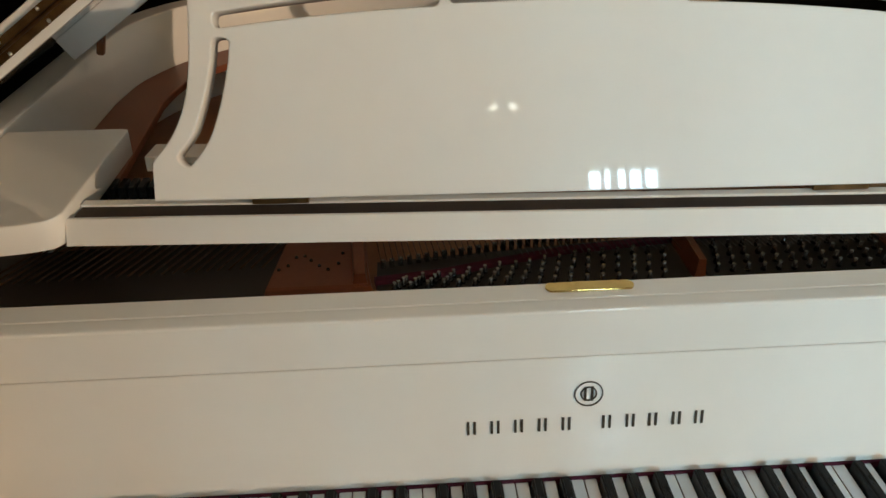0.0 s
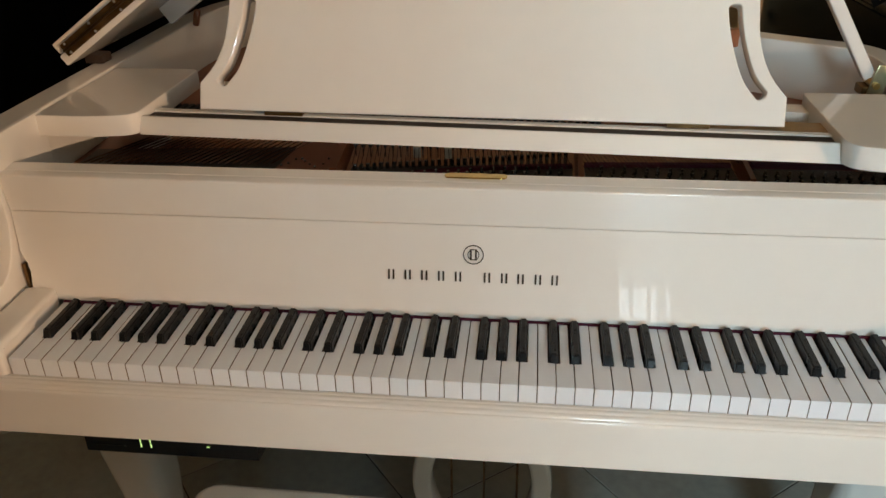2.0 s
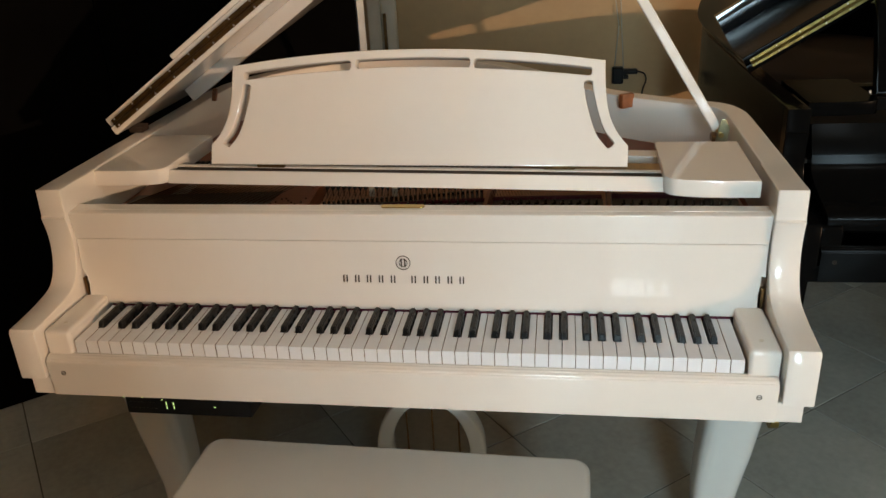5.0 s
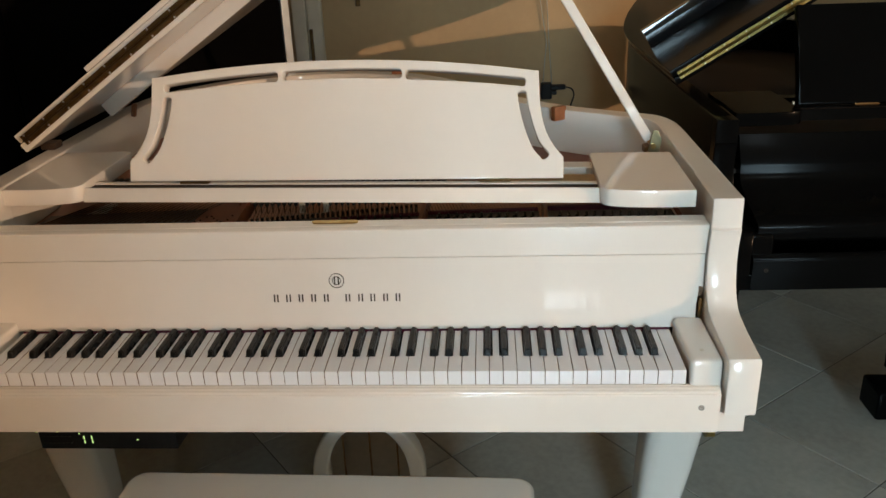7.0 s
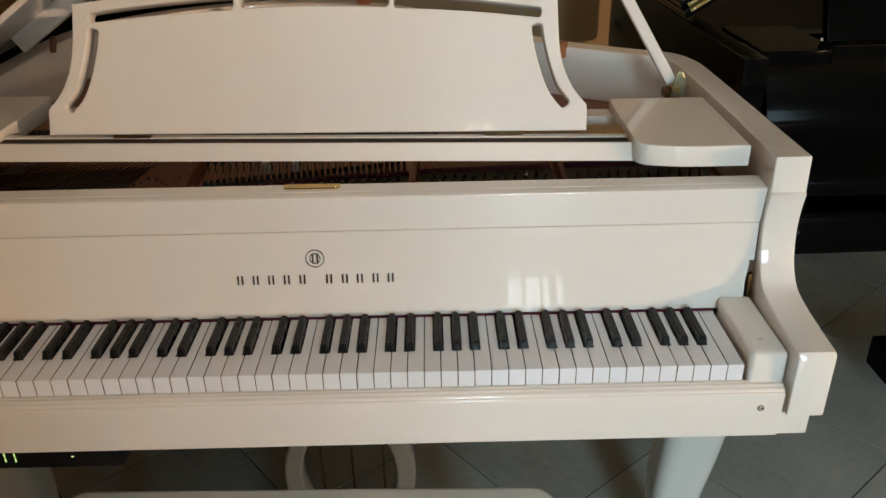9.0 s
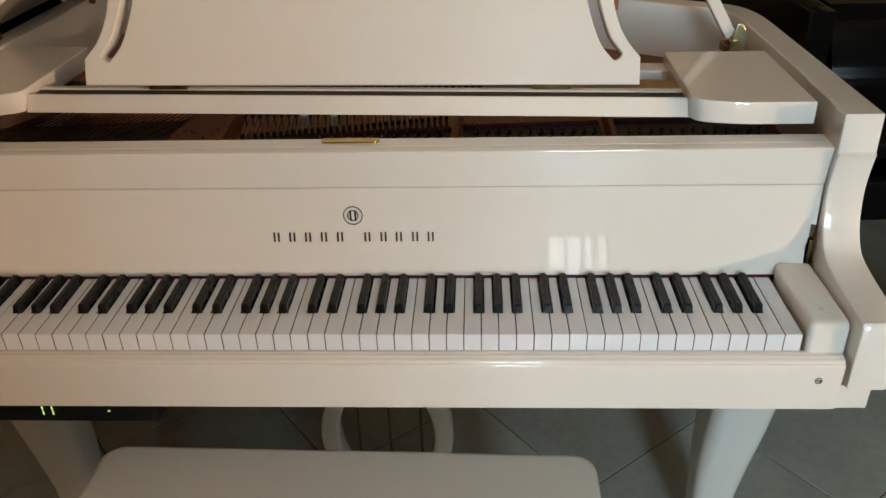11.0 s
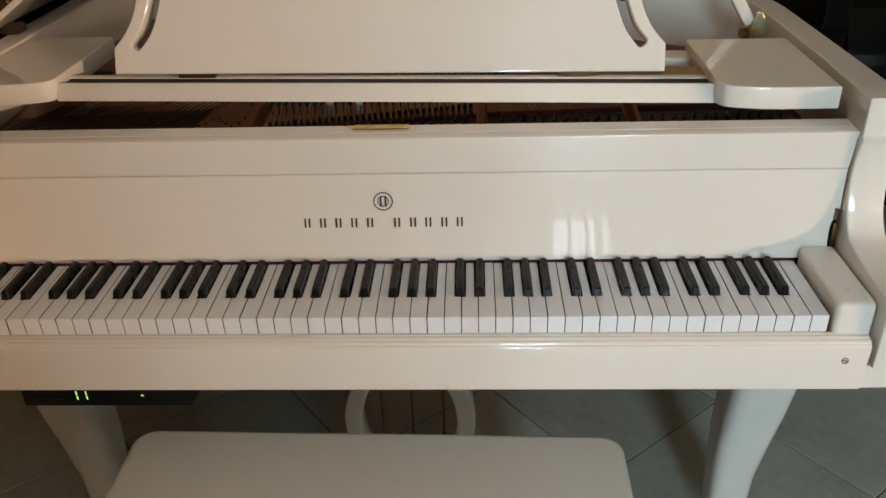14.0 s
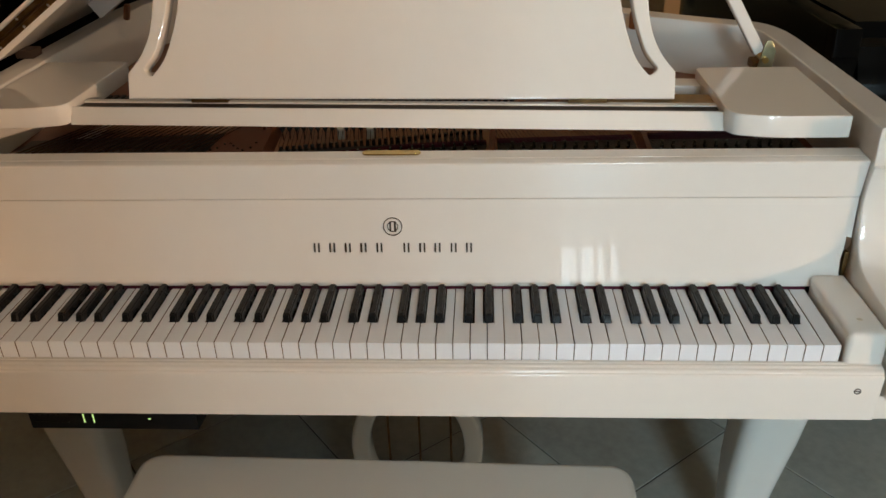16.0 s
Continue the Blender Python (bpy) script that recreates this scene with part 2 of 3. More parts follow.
def white_key_meshes():
    """One mesh for each shape of white key: notched left, right, both or neither, by the place of the black keys."""
    shapes, w = {}, PITCH - 0.0013
    cut = {"C": (0, 0.0095), "D": (0.0052, 0.0052), "E": (0.0095, 0), "F": (0, 0.0100), "G": (0.0040, 0.0066), "A": (0.0066, 0.0040), "B": (0.0100, 0), "A0": (0, 0.0040), "C8": (0, 0)}
    for k, (a, b) in cut.items():
        line = [(0, 0), (w, 0)]
        line += [(w, 0.0505), (w - b, 0.0505), (w - b, 0.1455)] if b else [(w, 0.1455)]
        line += [(a, 0.1455), (a, 0.0505), (0, 0.0505)] if a else [(0, 0.1455)]
        shapes[k] = flat(line, (), 0.036, 0.0005, Matrix.Translation((0, 0, KEY_TOP - 0.036)), 1)
        shapes[k].materials.append(KEYW)
        shapes[k].materials.append(KEYWOOD)
        for p in shapes[k].polygons:
            p.material_index = int(abs(p.normal.x) > 0.9)
        shapes[k].name = "white_key"
    return shapes


def black_key_mesh():
    bm = bmesh.new()
    w, t = 0.0068, 0.0052
    low = [(-w, 0.0465), (w, 0.0465), (w, 0.1375), (-w, 0.1375)]
    top = [(-t, 0.0530), (t, 0.0530), (t, 0.1375), (-t, 0.1375)]
    a = [bm.verts.new((x, y, KEY_TOP - 0.012)) for x, y in low]
    b = [bm.verts.new((x, y, KEY_TOP + 0.0125)) for x, y in top]
    for i in range(4):
        bm.faces.new((a[i], a[(i + 1) % 4], b[(i + 1) % 4], b[i]))
    bm.faces.new(b)
    bm.faces.new(a[::-1])
    bmesh.ops.bevel(bm, geom=[e for e in bm.edges if e.verts[0].co.z > KEY_TOP or e.verts[1].co.z > KEY_TOP], offset=0.0020, segments=3, affect="EDGES")
    me = bpy.data.meshes.new("black_key")
    bm.to_mesh(me)
    bm.free()
    me.materials.append(KEYB)
    return me


def keyboard(piano):
    base = part("keyboard", box(-0.6135, 0.6135, 0.004, 0.165, 0.680, 0.698), RUBBER, piano, "dark timber key bed under the keys")
    shapes, black = white_key_meshes(), black_key_mesh()
    names = "CDEFGAB"
    uneven = random.Random(7)
    for k in range(52):
        n = names[(k - 2) % 7]
        ob = part("white_key", shapes["A0" if k == 0 else "C8" if k == 51 else n], KEYW, base)
        ob.location = (-0.6125 + PITCH * k + 0.00045 + uneven.uniform(-0.00012, 0.00012), uneven.uniform(-0.0003, 0.0003), uneven.uniform(-0.0004, 0.0002))
        shift = {"C": -0.0026, "D": 0.0026, "F": -0.0034, "G": 0.0, "A": 0.0034}.get(n)
        if shift is not None and k < 51:
            bk = part("black_key", black, KEYB, base)
            bk.location = (-0.6125 + PITCH * (k + 1) + shift, 0, 0)


def arm_profile():
    curve = spline([(0.1480, 0.920), (0.1530, 0.892), (0.1535, 0.862), (0.1470, 0.830), (0.1380, 0.8095), (0.1230, 0.7915), (0.1030, 0.7825), (0.063, 0.7755), (0.024, 0.7715), (-0.022, 0.768)], 4)
    return [(0.30, RIM_TOP), (0.152, RIM_TOP), (0.150, 0.929), (0.1455, 0.926)] + curve + [(-0.027, 0.762), (-0.027, 0.664), (0.02, 0.664), (0.02, 0.628), (0.30, 0.628)]


def fallboard_open(piano, lac):
    prof = spline([(0.1436, 0.7390), (0.1490, 0.7600), (0.1537, 0.7800), (0.1575, 0.8000), (0.1603, 0.8200), (0.1627, 0.8470), (0.1647, 0.8740)], 3) + [(0.1680, 0.8744), (0.1680, 0.8754), (0.1640, 0.8758), (0.1600, 0.9280)]
    prof += spline([(0.1598, 0.9290), (0.1604, 0.9312), (0.1625, 0.9322)], 4) + [(0.1770, 0.9330), (0.1778, 0.9320), (0.1786, 0.9331), (0.2030, 0.9348), (0.2058, 0.9330), (0.2058, 0.744)]
    bm = bmesh.new()
    rows = []
    for side in (-1, 1):
        rows.append([bm.verts.new((side * (0.658 if z < 0.78 else 0.6716 if z > 0.8795 else 0.6700 if z > 0.8 else 0.661), y, z)) for y, z in prof])
    for i in range(len(prof)):
        j = (i + 1) % len(prof)
        bm.faces.new((rows[0][i], rows[0][j], rows[1][j], rows[1][i]))
    bm.faces.new(rows[0])
    bm.faces.new(rows[1])
    bmesh.ops.recalc_face_normals(bm, faces=bm.faces[:])
    bmesh.ops.bevel(bm, geom=[e for e in bm.edges if not e.is_boundary and e.calc_length() > 0.5], offset=0.0004, segments=2, affect="EDGES")
    bm.normal_update()
    for fc in bm.faces:
        fc.smooth = fc.calc_area() < 0.03 and abs(fc.normal.x) < 0.5
    fall = part("fallboard", bm, lac, piano, "open fallboard of glossy ivory lacquer")
    part("felt_strip", box(-0.6125, 0.6125, 0.1425, 0.1560, 0.729, 0.7376, 0.001), FELT, fall, "dark red felt strip behind the keys")
    lock = spline([(-0.043, 0), (-0.040, 0.0058), (-0.032, 0.0075), (0.032, 0.0075), (0.040, 0.0058), (0.043, 0), (0.040, -0.0058), (0.032, -0.0075), (-0.032, -0.0075), (-0.040, -0.0058)], 3, True)
    part("lock_plate", flat(lock, (), 0.002, 0.0006, pose(0.0022, 0.1948, 0.9342, 1.5)), LOCKBRASS, fall, "oval brass lock plate")
    lean = pose(0.0017, 0.1614, 0.8317, 90 - 6)
    for r, w in ((0.0144, 0.0008), (0.0082, 0.0007)):
        ring = lambda q: [(q * math.cos(a * math.pi / 18), q * math.sin(a * math.pi / 18)) for a in range(36)]
        part("emblem_ring", flat(ring(r), (ring(r - w * 1.5),), 0.0016, 0.0002, lean), INK, fall, "thin dark metal emblem ring")
    for x in (-0.0035, 0.0035):
        part("emblem_bar", flat([(x - 0.0012, -0.008), (x + 0.0012, -0.008), (x + 0.0012, 0.008), (x - 0.0012, 0.008)], (), 0.0016, 0.0002, lean), INK, fall)
    letter_at = pose(0.0008, 0.1571, 0.7984, 90 - 10)
    for x in (-0.115, -0.0915, -0.068, -0.0442, -0.0203, 0.0203, 0.0442, 0.067, 0.091, 0.114):
        for dx in (-0.0032, 0.0032):
            part("name_bar", flat([(x + dx - 0.0013, -0.0072), (x + dx + 0.0013, -0.0072), (x + dx + 0.0013, 0.0072), (x + dx - 0.0013, 0.0072)], (), 0.0014, 0.0003, letter_at), INK, fall)
    for side in (-1, 1):
        part("pivot_plate", box(side * 0.6660 - 0.003, side * 0.6660 + 0.003, 0.152, 0.1655, 0.752, 0.792, 0.001), OLDBRASS, fall, "dark brass pivot plate")
    return fall


def fallboard_closed(piano, lac):
    prof = spline([(0.004, 0.742), (0.000, 0.765), (0.012, 0.782), (0.08, 0.800), (0.15, 0.83), (0.165, 0.87)], 4) + [(0.20, 0.935), (0.215, 0.93), (0.215, 0.742)]
    fall = part("fallboard", flat(prof, (), 1.31, 0.002, across(-0.655)), lac, piano, "closed black lacquered fallboard")
    return fall


def music_rack(piano, lac, turn, pierced=True):
    """The front rail with its two shelves and the pierced desk; the whole stands a little askew."""
    m = Matrix.Translation(((-0.0035, 0.289, 0.003) if pierced else (0, 0.30, 0))) @ Matrix.Rotation(radians(turn), 4, "Z") @ Matrix.Translation((0, -0.30, 0))
    skew = Matrix.Rotation(radians(-3.0 if pierced else 0), 4, "Z")
    rail = flat([(0.2690, 0.9465), (0.2860, 0.9465), (0.2860, 0.971), (0.2820, 0.971)], (), 1.032, 0.0008, skew @ across(-0.535))
    rail_ob = part("music_rail", rail, lac, piano, "long ivory lacquered rail in front of the music desk")
    tray = part("slide_tray", flat([(-0.535, 0.2865), (0.497, 0.2865), (0.497, 0.337), (-0.535, 0.337)], (), 0.012, 0.001, skew @ Matrix.Translation((0, 0, 0.953))), GAP, piano, "dark timber slide tray under the desk")
    part("ledge", box(-0.535, 0.497, 0.3200, 0.3325, 0.9655, 0.9685, 0.0008), lac, tray, "narrow lacquered ledge before the desk").matrix_local = skew
    part("cross_bar", box(-0.525, 0.497, 0.446, 0.489, 0.944, 0.9640, 0.002), lac, tray).matrix_local = Matrix.Rotation(radians(-4.6 if pierced else 0), 4, "Z")
    part("slide_runner", box(0.28, 0.497, 0.3375, 0.378, 0.953, 0.9672, 0.0005), RUNNER, tray, "golden brown timber runner under the desk").matrix_local = skew
    for side in (-1, 1):
        edge = [(0.500, 0.470), (0.494, 0.467), (0.492, 0.460), (0.492, 0.285)] + spline([(0.492, 0.252), (0.502, 0.235), (0.53, 0.226), (0.575, 0.221), (0.659, 0.222)], 4) + [(0.659, 0.470)]
        if side < 0:
            edge = [(-x - ((0.027 if x < 0.6 else 0.015) if pierced else 0), y + (0.020 if y > 0.4 and pierced else 0)) for x, y in edge][::-1]
        turned = Matrix.Translation((side * 0.58, 0.34, 0)) @ Matrix.Rotation(radians((-0.6 if side < 0 else -0.8) if pierced else 0), 4, "Z") @ Matrix.Translation((-side * 0.58, -0.34 + ((0.056 if side < 0 else -0.011) if pierced else 0), 0))
        part("music_shelf", flat(edge, (), 0.033, 0.0022, turned @ Matrix.Translation((0, 0, 0.947))), lac, piano, "ivory lacquered side shelf with a rounded front corner")
    # desk, drawn flat, then leaned back 20 degrees
    right = [(0.431, 0), (0.431, 0.040)] + spline([(0.429, 0.043), (0.410, 0.066), (0.395, 0.098), (0.387, 0.140), (0.384, 0.206)], 4)
    top = [(x, 0.206 + 0.028 * (1 - (x / 0.378) ** 2)) for x in [0.378 - 0.756 * i / 24 for i in range(25)]]
    outline = right + top + [(-x, y) for x, y in right[::-1]]

    def slot(line, w0, w1):
        """A slot of slowly changing width along a line, with rounded ends."""
        n = len(line)
        a, b, caps = [], [], []
        for i in range(n):
            p, q = Vector(line[max(i - 1, 0)]), Vector(line[min(i + 1, n - 1)])
            d = (q - p).normalized()
            w = (w0 + (w1 - w0) * i / (n - 1)) / 2
            side = Vector((-d.y, d.x))
            a.append(tuple(Vector(line[i]) + side * w))
            b.append(tuple(Vector(line[i]) - side * w))
            if i in (0, n - 1):
                out = d if i else -d
                caps.append([tuple(Vector(line[i]) + (side if i else -side) * w * math.cos(k * math.pi / 6) + out * w * 0.6 * math.sin(k * math.pi / 6)) for k in range(1, 6)])
        return a + caps[1] + b[::-1] + caps[0]

    arc = lambda x, drop: (x, 0.206 + 0.028 * (1 - (x / 0.378) ** 2) - drop)
    holes = [slot([arc(-0.112 + 0.226 * i / 10, 0.0265) for i in range(11)], 0.018, 0.018)]
    for side in (-1, 1):
        holes.append(slot([(side * x, arc(x, 0.0275 - 0.01 * (x - 0.13))[1]) for x in [0.132 + 0.222 * i / 10 for i in range(11)]], 0.019, 0.0155))
        holes.append(slot([(side * x, y) for x, y in spline([(0.352, 0.162), (0.356, 0.135), (0.365, 0.100), (0.378, 0.066), (0.396, 0.043)], 4)], 0.0168, 0.0168))
    if not pierced:
        part("price_tag", box(-0.4905, -0.4865, 0.318, 0.322, 0.962, 0.983), PAINT, piano, "small white paper tag on the desk edge")
        outline, holes = [(-0.47, 0), (0.47, 0), (0.47, 0.25), (-0.47, 0.25)], []
    lean = m @ pose(0, 0.3275, 0.974, 90 - 21.5)
    desk = part("music_desk", flat(outline, holes, 0.027, 0.0022, lean @ Matrix.Translation((0, 0, -0.027))), lac, piano, "ivory lacquered music desk with cut-out slots, leaning back")
    for x in (-0.30, 0.30):
        part("desk_hinge", box(x - 0.03, x + 0.03, 0.331, 0.352, 0.966, 0.974, 0.001), OLDBRASS, desk).matrix_local = m
    return rail_ob


def small_ball(name, r, material):
    bm = bmesh.new()
    bmesh.ops.create_uvsphere(bm, u_segments=8, v_segments=5, radius=r)
    for fc in bm.faces:
        fc.smooth = True
    me = bpy.data.meshes.new(name)
    bm.to_mesh(me)
    bm.free()
    me.materials.append(material)
    return me


SCREW = small_ball("screw", 0.0026, STEEL)
RIVET = small_ball("rivet", 0.0022, PIN)


def lid(piano, lac, tone, slope, bent):
    """The raised lid with its front flap folded back on top of it, hinge brass along the fold."""
    m = Matrix.Translation((-0.7365, 0, 0.998)) @ Matrix.Rotation(-slope, 4, "Y") @ Matrix.Translation((0.7365, 0, 0))
    edge = [(x * 1.012, y) for x, y in [(0.725, 0.50)] + bent + [(-0.7285, 0.50)]]
    board = part("lid", flat(edge, (), 0.0215, 0.003, m @ Matrix.Translation((0, 0, -0.004))), lac, piano, f"raised {tone} lid propped open")
    flap = part("lid_flap", flat([(-0.7365, 0.505), (0.73, 0.505), (0.73, 0.86), (-0.7365, 0.86)], (), 0.0215, 0.003, m @ Matrix.Translation((0, 0, 0.0185))), lac, piano, f"front flap of the {tone} lid, folded back on top")
    if tone == "black":
        part("flap_apron", flat([(-0.715, 0.832), (0.73, 0.832), (0.73, 0.858), (-0.715, 0.858)], (), 0.062, 0.0025, m @ Matrix.Translation((0, 0, 0.0402))), BLACKGLOSS, flap)
    else:
        part("flap_apron", flat([(-0.500, 0.507), (0.73, 0.507), (0.73, 0.535), (-0.500, 0.535)], (), 0.012, 0.0025, m @ Matrix.Translation((0, 0, 0.0402))), lac, flap)
    part("lid_batten", flat([(-0.640, 0.72), (0.66, 0.72), (0.66, 0.745), (-0.640, 0.745)], (), 0.037, 0.003, m @ Matrix.Translation((0, 0, -0.0405))), lac, board)
    for k, z0 in ((0, 0.0066), (1, 0.0190)):
        leaf = part("hinge_leaf", flat([(-0.722, 0), (0.70, 0), (0.70, 0.0105), (-0.722, 0.0105)], (), 0.0022, 0.0004, m @ Matrix(((1, 0, 0, 0), (0, 0, 1, 0.4975), (0, 1, 0, z0), (0, 0, 0, 1)))), OLDBRASS if tone != "black" else HINGEBRASS, board if k == 0 else flap, "long piano hinge leaf of aged brass")
        for i in range(22):
            ob = part("screw", SCREW, STEEL, leaf)
            ob.matrix_local = m @ Matrix.Translation((-0.712 + i * 0.064, 0.4974, z0 + (0.0032 if k == 0 else 0.0073)))
    bm = rod((-0.722, 0.4968, 0.0180), (0.70, 0.4968, 0.0180), 0.0026 if tone != "black" else 0.0042)
    bm.transform(m)
    part("hinge_pin", bm, OLDBRASS if tone != "black" else HINGEBRASS, board)


def lid_prop(piano, lac):
    foot, head = Vector((0.650, 0.602, 0.957)), Vector((0.232, 0.630, 1.630))
    d = (head - foot)
    side = Vector((0, 1, 0))
    q = Matrix((side.cross(d).normalized(), side, d.normalized())).transposed().to_4x4()
    m = Matrix.Translation(foot) @ q
    prop = part("lid_prop", box(-0.0105, 0.0105, -0.011, 0.011, 0.012, d.length, 0.003), lac, piano, "slanting lacquered lid prop stick")
    prop.data.transform(m)
    part("prop_bracket", flat([(-0.012, -0.020), (0.014, -0.020), (0.017, 0.010), (0.008, 0.029), (-0.002, 0.030), (-0.007, 0.012)], (), 0.005, 0.0015, Matrix.Translation((0.652, 0.588, 0.962)) @ Matrix.Rotation(radians(90), 4, "X")), PALEBRASS, prop, "pale worn brass prop hinge bracket")
    part("prop_pin", rod((0.650, 0.575, 0.958), (0.650, 0.628, 0.958), 0.006, 10), BRASS, prop)
    part("prop_bracket", box(0.634, 0.664, 0.592, 0.628, 0.935, 0.952, 0.003), OLDBRASS, prop)


def inside(piano):
    """Soundboard, cast plate with struts, pins, strings, felt and dampers."""
    part("soundboard", flat(inset(INNER, 0.001), (), 0.01, 0, Matrix.Translation((0, 0, 0.775))), SPRUCE, piano, "orange-brown spruce soundboard")
    opening = inset([(0.60, 0.43)] + [p for p in BENT[3:]] + [(-0.70, 0.43)], 0.135)
    plate = part("plate", flat(inset([(0.725, 0.24)] + BENT + [(-0.725, 0.24)], 0.0515), (opening,), 0.014, 0.002, Matrix.Translation((0, 0, 0.862))), BRONZE, piano, "bronze-lacquered cast iron plate")
    for x0, y0, x1, y1, w in ((0.150, 0.29, 0.165, 0.90, 0.013), (0.395, 0.29, 0.415, 0.74, 0.013), (-0.222, 0.29, -0.235, 0.50, 0.02), (-0.24, 0.42, -0.10, 1.30, 0.02)):
        part("strut", strut(x0, y0, x1, y1, w), BRONZE, plate)
    part("strut_web", flat([(-0.324, 0.285), (-0.209, 0.285), (-0.230, 0.45), (-0.306, 0.45)], (), 0.018, 0.004, Matrix.Translation((0, 0, 0.872))), BRONZE, plate, "broad bronze web of the plate")
    part("pin_field", flat([(-0.655, 0.27), (-0.327, 0.27), (-0.312, 0.43), (-0.655, 0.40)], (), 0.004, 0, Matrix.Translation((0, 0, 0.8765))), DARKWOOD, plate, "dark bass section of the plate")
    for x0, x1 in ((-0.205, 0.141), (0.160, 0.387), (0.405, 0.655)):
        part("pin_field", flat([(x0, 0.285), (x1, 0.285), (x1, 0.385), (x0, 0.350 if x0 < 0 else 0.385)], (), 0.004, 0, Matrix.Translation((0, 0, 0.8765))), DARKWOOD, plate, "dark pin field of the plate")
    # red felt laid behind the pins
    bm = bmesh.new()
    for line in ([(-0.207, 0.306), (-0.13, 0.318), (-0.06, 0.338), (0.012, 0.356), (0.141, 0.372)], [(0.16, 0.378), (0.385, 0.392)], [(0.405, 0.398), (0.655, 0.408)]):
        for a, b in zip(line, line[1:]):
            strut(*a, *b, 0.016, 0.8765, 0.885, bm)
    part("felt_strip", bm, FELT, plate, "dark red felt under the strings", "stuff")
    # tuning pins, each with its coil of wire
    bm = rod((0, 0, 0.872), (0, -0.001, 0.891), 0.0022, 7)
    rod((0, 0, 0.880), (0, 0, 0.884), 0.0031, 8, bm)
    bm.faces.ensure_lookup_table()
    max(bm.faces, key=lambda fc: fc.calc_center_median().z).material_index = 1
    pin = bpy.data.meshes.new("tuning_pin")
    bm.to_mesh(pin)
    bm.free()
    pin.materials.append(PIN)
    pin.materials.append(PINTIP)
    rng = random.Random(4)

    def set_pin(x, y):
        ob = part("tuning_pin", pin, PIN, plate)
        ob.location = (x + rng.uniform(-0.0008, 0.0008), y + rng.uniform(-0.0008, 0.0008), rng.uniform(-0.001, 0.001))

    for x0, x1, n in ((-0.185, 0.128, 18), (0.172, 0.378, 12), (0.415, 0.640, 13)):
        for i in range(n):
            for r in range(4):
                x = x0 + (x1 - x0) * (i + r / 4) / n
                back = 0.018 * r * (min(1, max(0.15, (x + 0.23) / 0.28)) if x < 0.14 else 1) + (0 if x < 0.14 else 0.008)
                set_pin(x, 0.290 + back)
    for i in range(10):
        rivet = part("plate_rivet", RIVET, PIN, plate)
        rivet.location = (-0.310 + i * 0.0085 + rng.uniform(-0.003, 0.003), 0.318 + 0.034 * math.sin(i * 0.55) ** 2 + rng.uniform(0, 0.008), 0.8905)
    # strings
    for i in range(26):
        x = -0.632 + i * 0.0122
        part("bass_string", rod((x - 0.006, 0.322 + 0.0006 * i, 0.888), (x + 0.50 - i * 0.006, 1.26 - i * 0.004, 0.905), 0.0013, 5), COPPER, plate)
    bm = bmesh.new()
    for a, b, n, far in ((-0.20, 0.14, 50, 1.2), (0.165, 0.382, 34, 0.82), (0.41, 0.64, 36, 0.62)):
        for i in range(n):
            x = a + (b - a) * i / (n - 1)
            rod((x, 0.33, 0.893), (x - 0.10, far - 0.5 * (x - a), 0.892), 0.0005, 4, bm)
    part("treble_string", bm, PIN, plate, "fine steel strings", "stuff")
    # string guides and dampers
    guide = bpy.data.meshes.new("agraffe")
    bm = box(-0.003, 0.003, -0.003, 0.003, 0.876, 0.896, 0.001, 1)
    bm.to_mesh(guide)
    bm.free()
    for i in range(34):
        t = i / 33
        ob = part("agraffe", guide, PINTIP, plate)
        ob.location = (-0.198 + 0.33 * t, 0.338 + 0.075 * t, -0.006)
    head = bpy.data.meshes.new("damper_head")
    bm = box(-0.0045, 0.0045, 0, 0.03, 0.897, 0.925, 0.001, 1)
    bm.to_mesh(head)
    bm.free()
    for i in range(36):
        part("damper_head", head, BOX, plate).location = (-0.225 + i * 0.0118, 0.47 + i * 0.0008, 0)
    for i in range(24):
        part("damper_head", head, BOX, plate).location = (-0.63 + i * 0.0124, 0.47, 0.006)
    for x in (-0.109, -0.058):
        part("guide_post", box(x - 0.006, x + 0.006, 0.405, 0.411, 0.876, 0.901, 0.001, 1), CABLE, plate, "pale grey guide post")
    wire = bpy.data.meshes.new("damper_wire")
    bm = box(-0.0007, 0.0007, 0, 0.004, 0.872, 0.886, 0, 1)
    bm.to_mesh(wire)
    bm.free()
    wedge = flat([(0, 0), (0.0042, 0.0105), (-0.0042, 0.0105)], (), 0.022, 0, pose(0, 0.022, 0.884, 90))
    wedge.name = "damper_felt"
    wedge.materials.append(GREYFELT)
    for i in range(26):
        part("damper_wire", wire, PIN, plate).location = (-0.226 + i * 0.0125, 0.418, 0)
        part("damper_felt", wedge, GREYFELT, plate).location = (-0.226 + i * 0.0125, 0.418, 0)


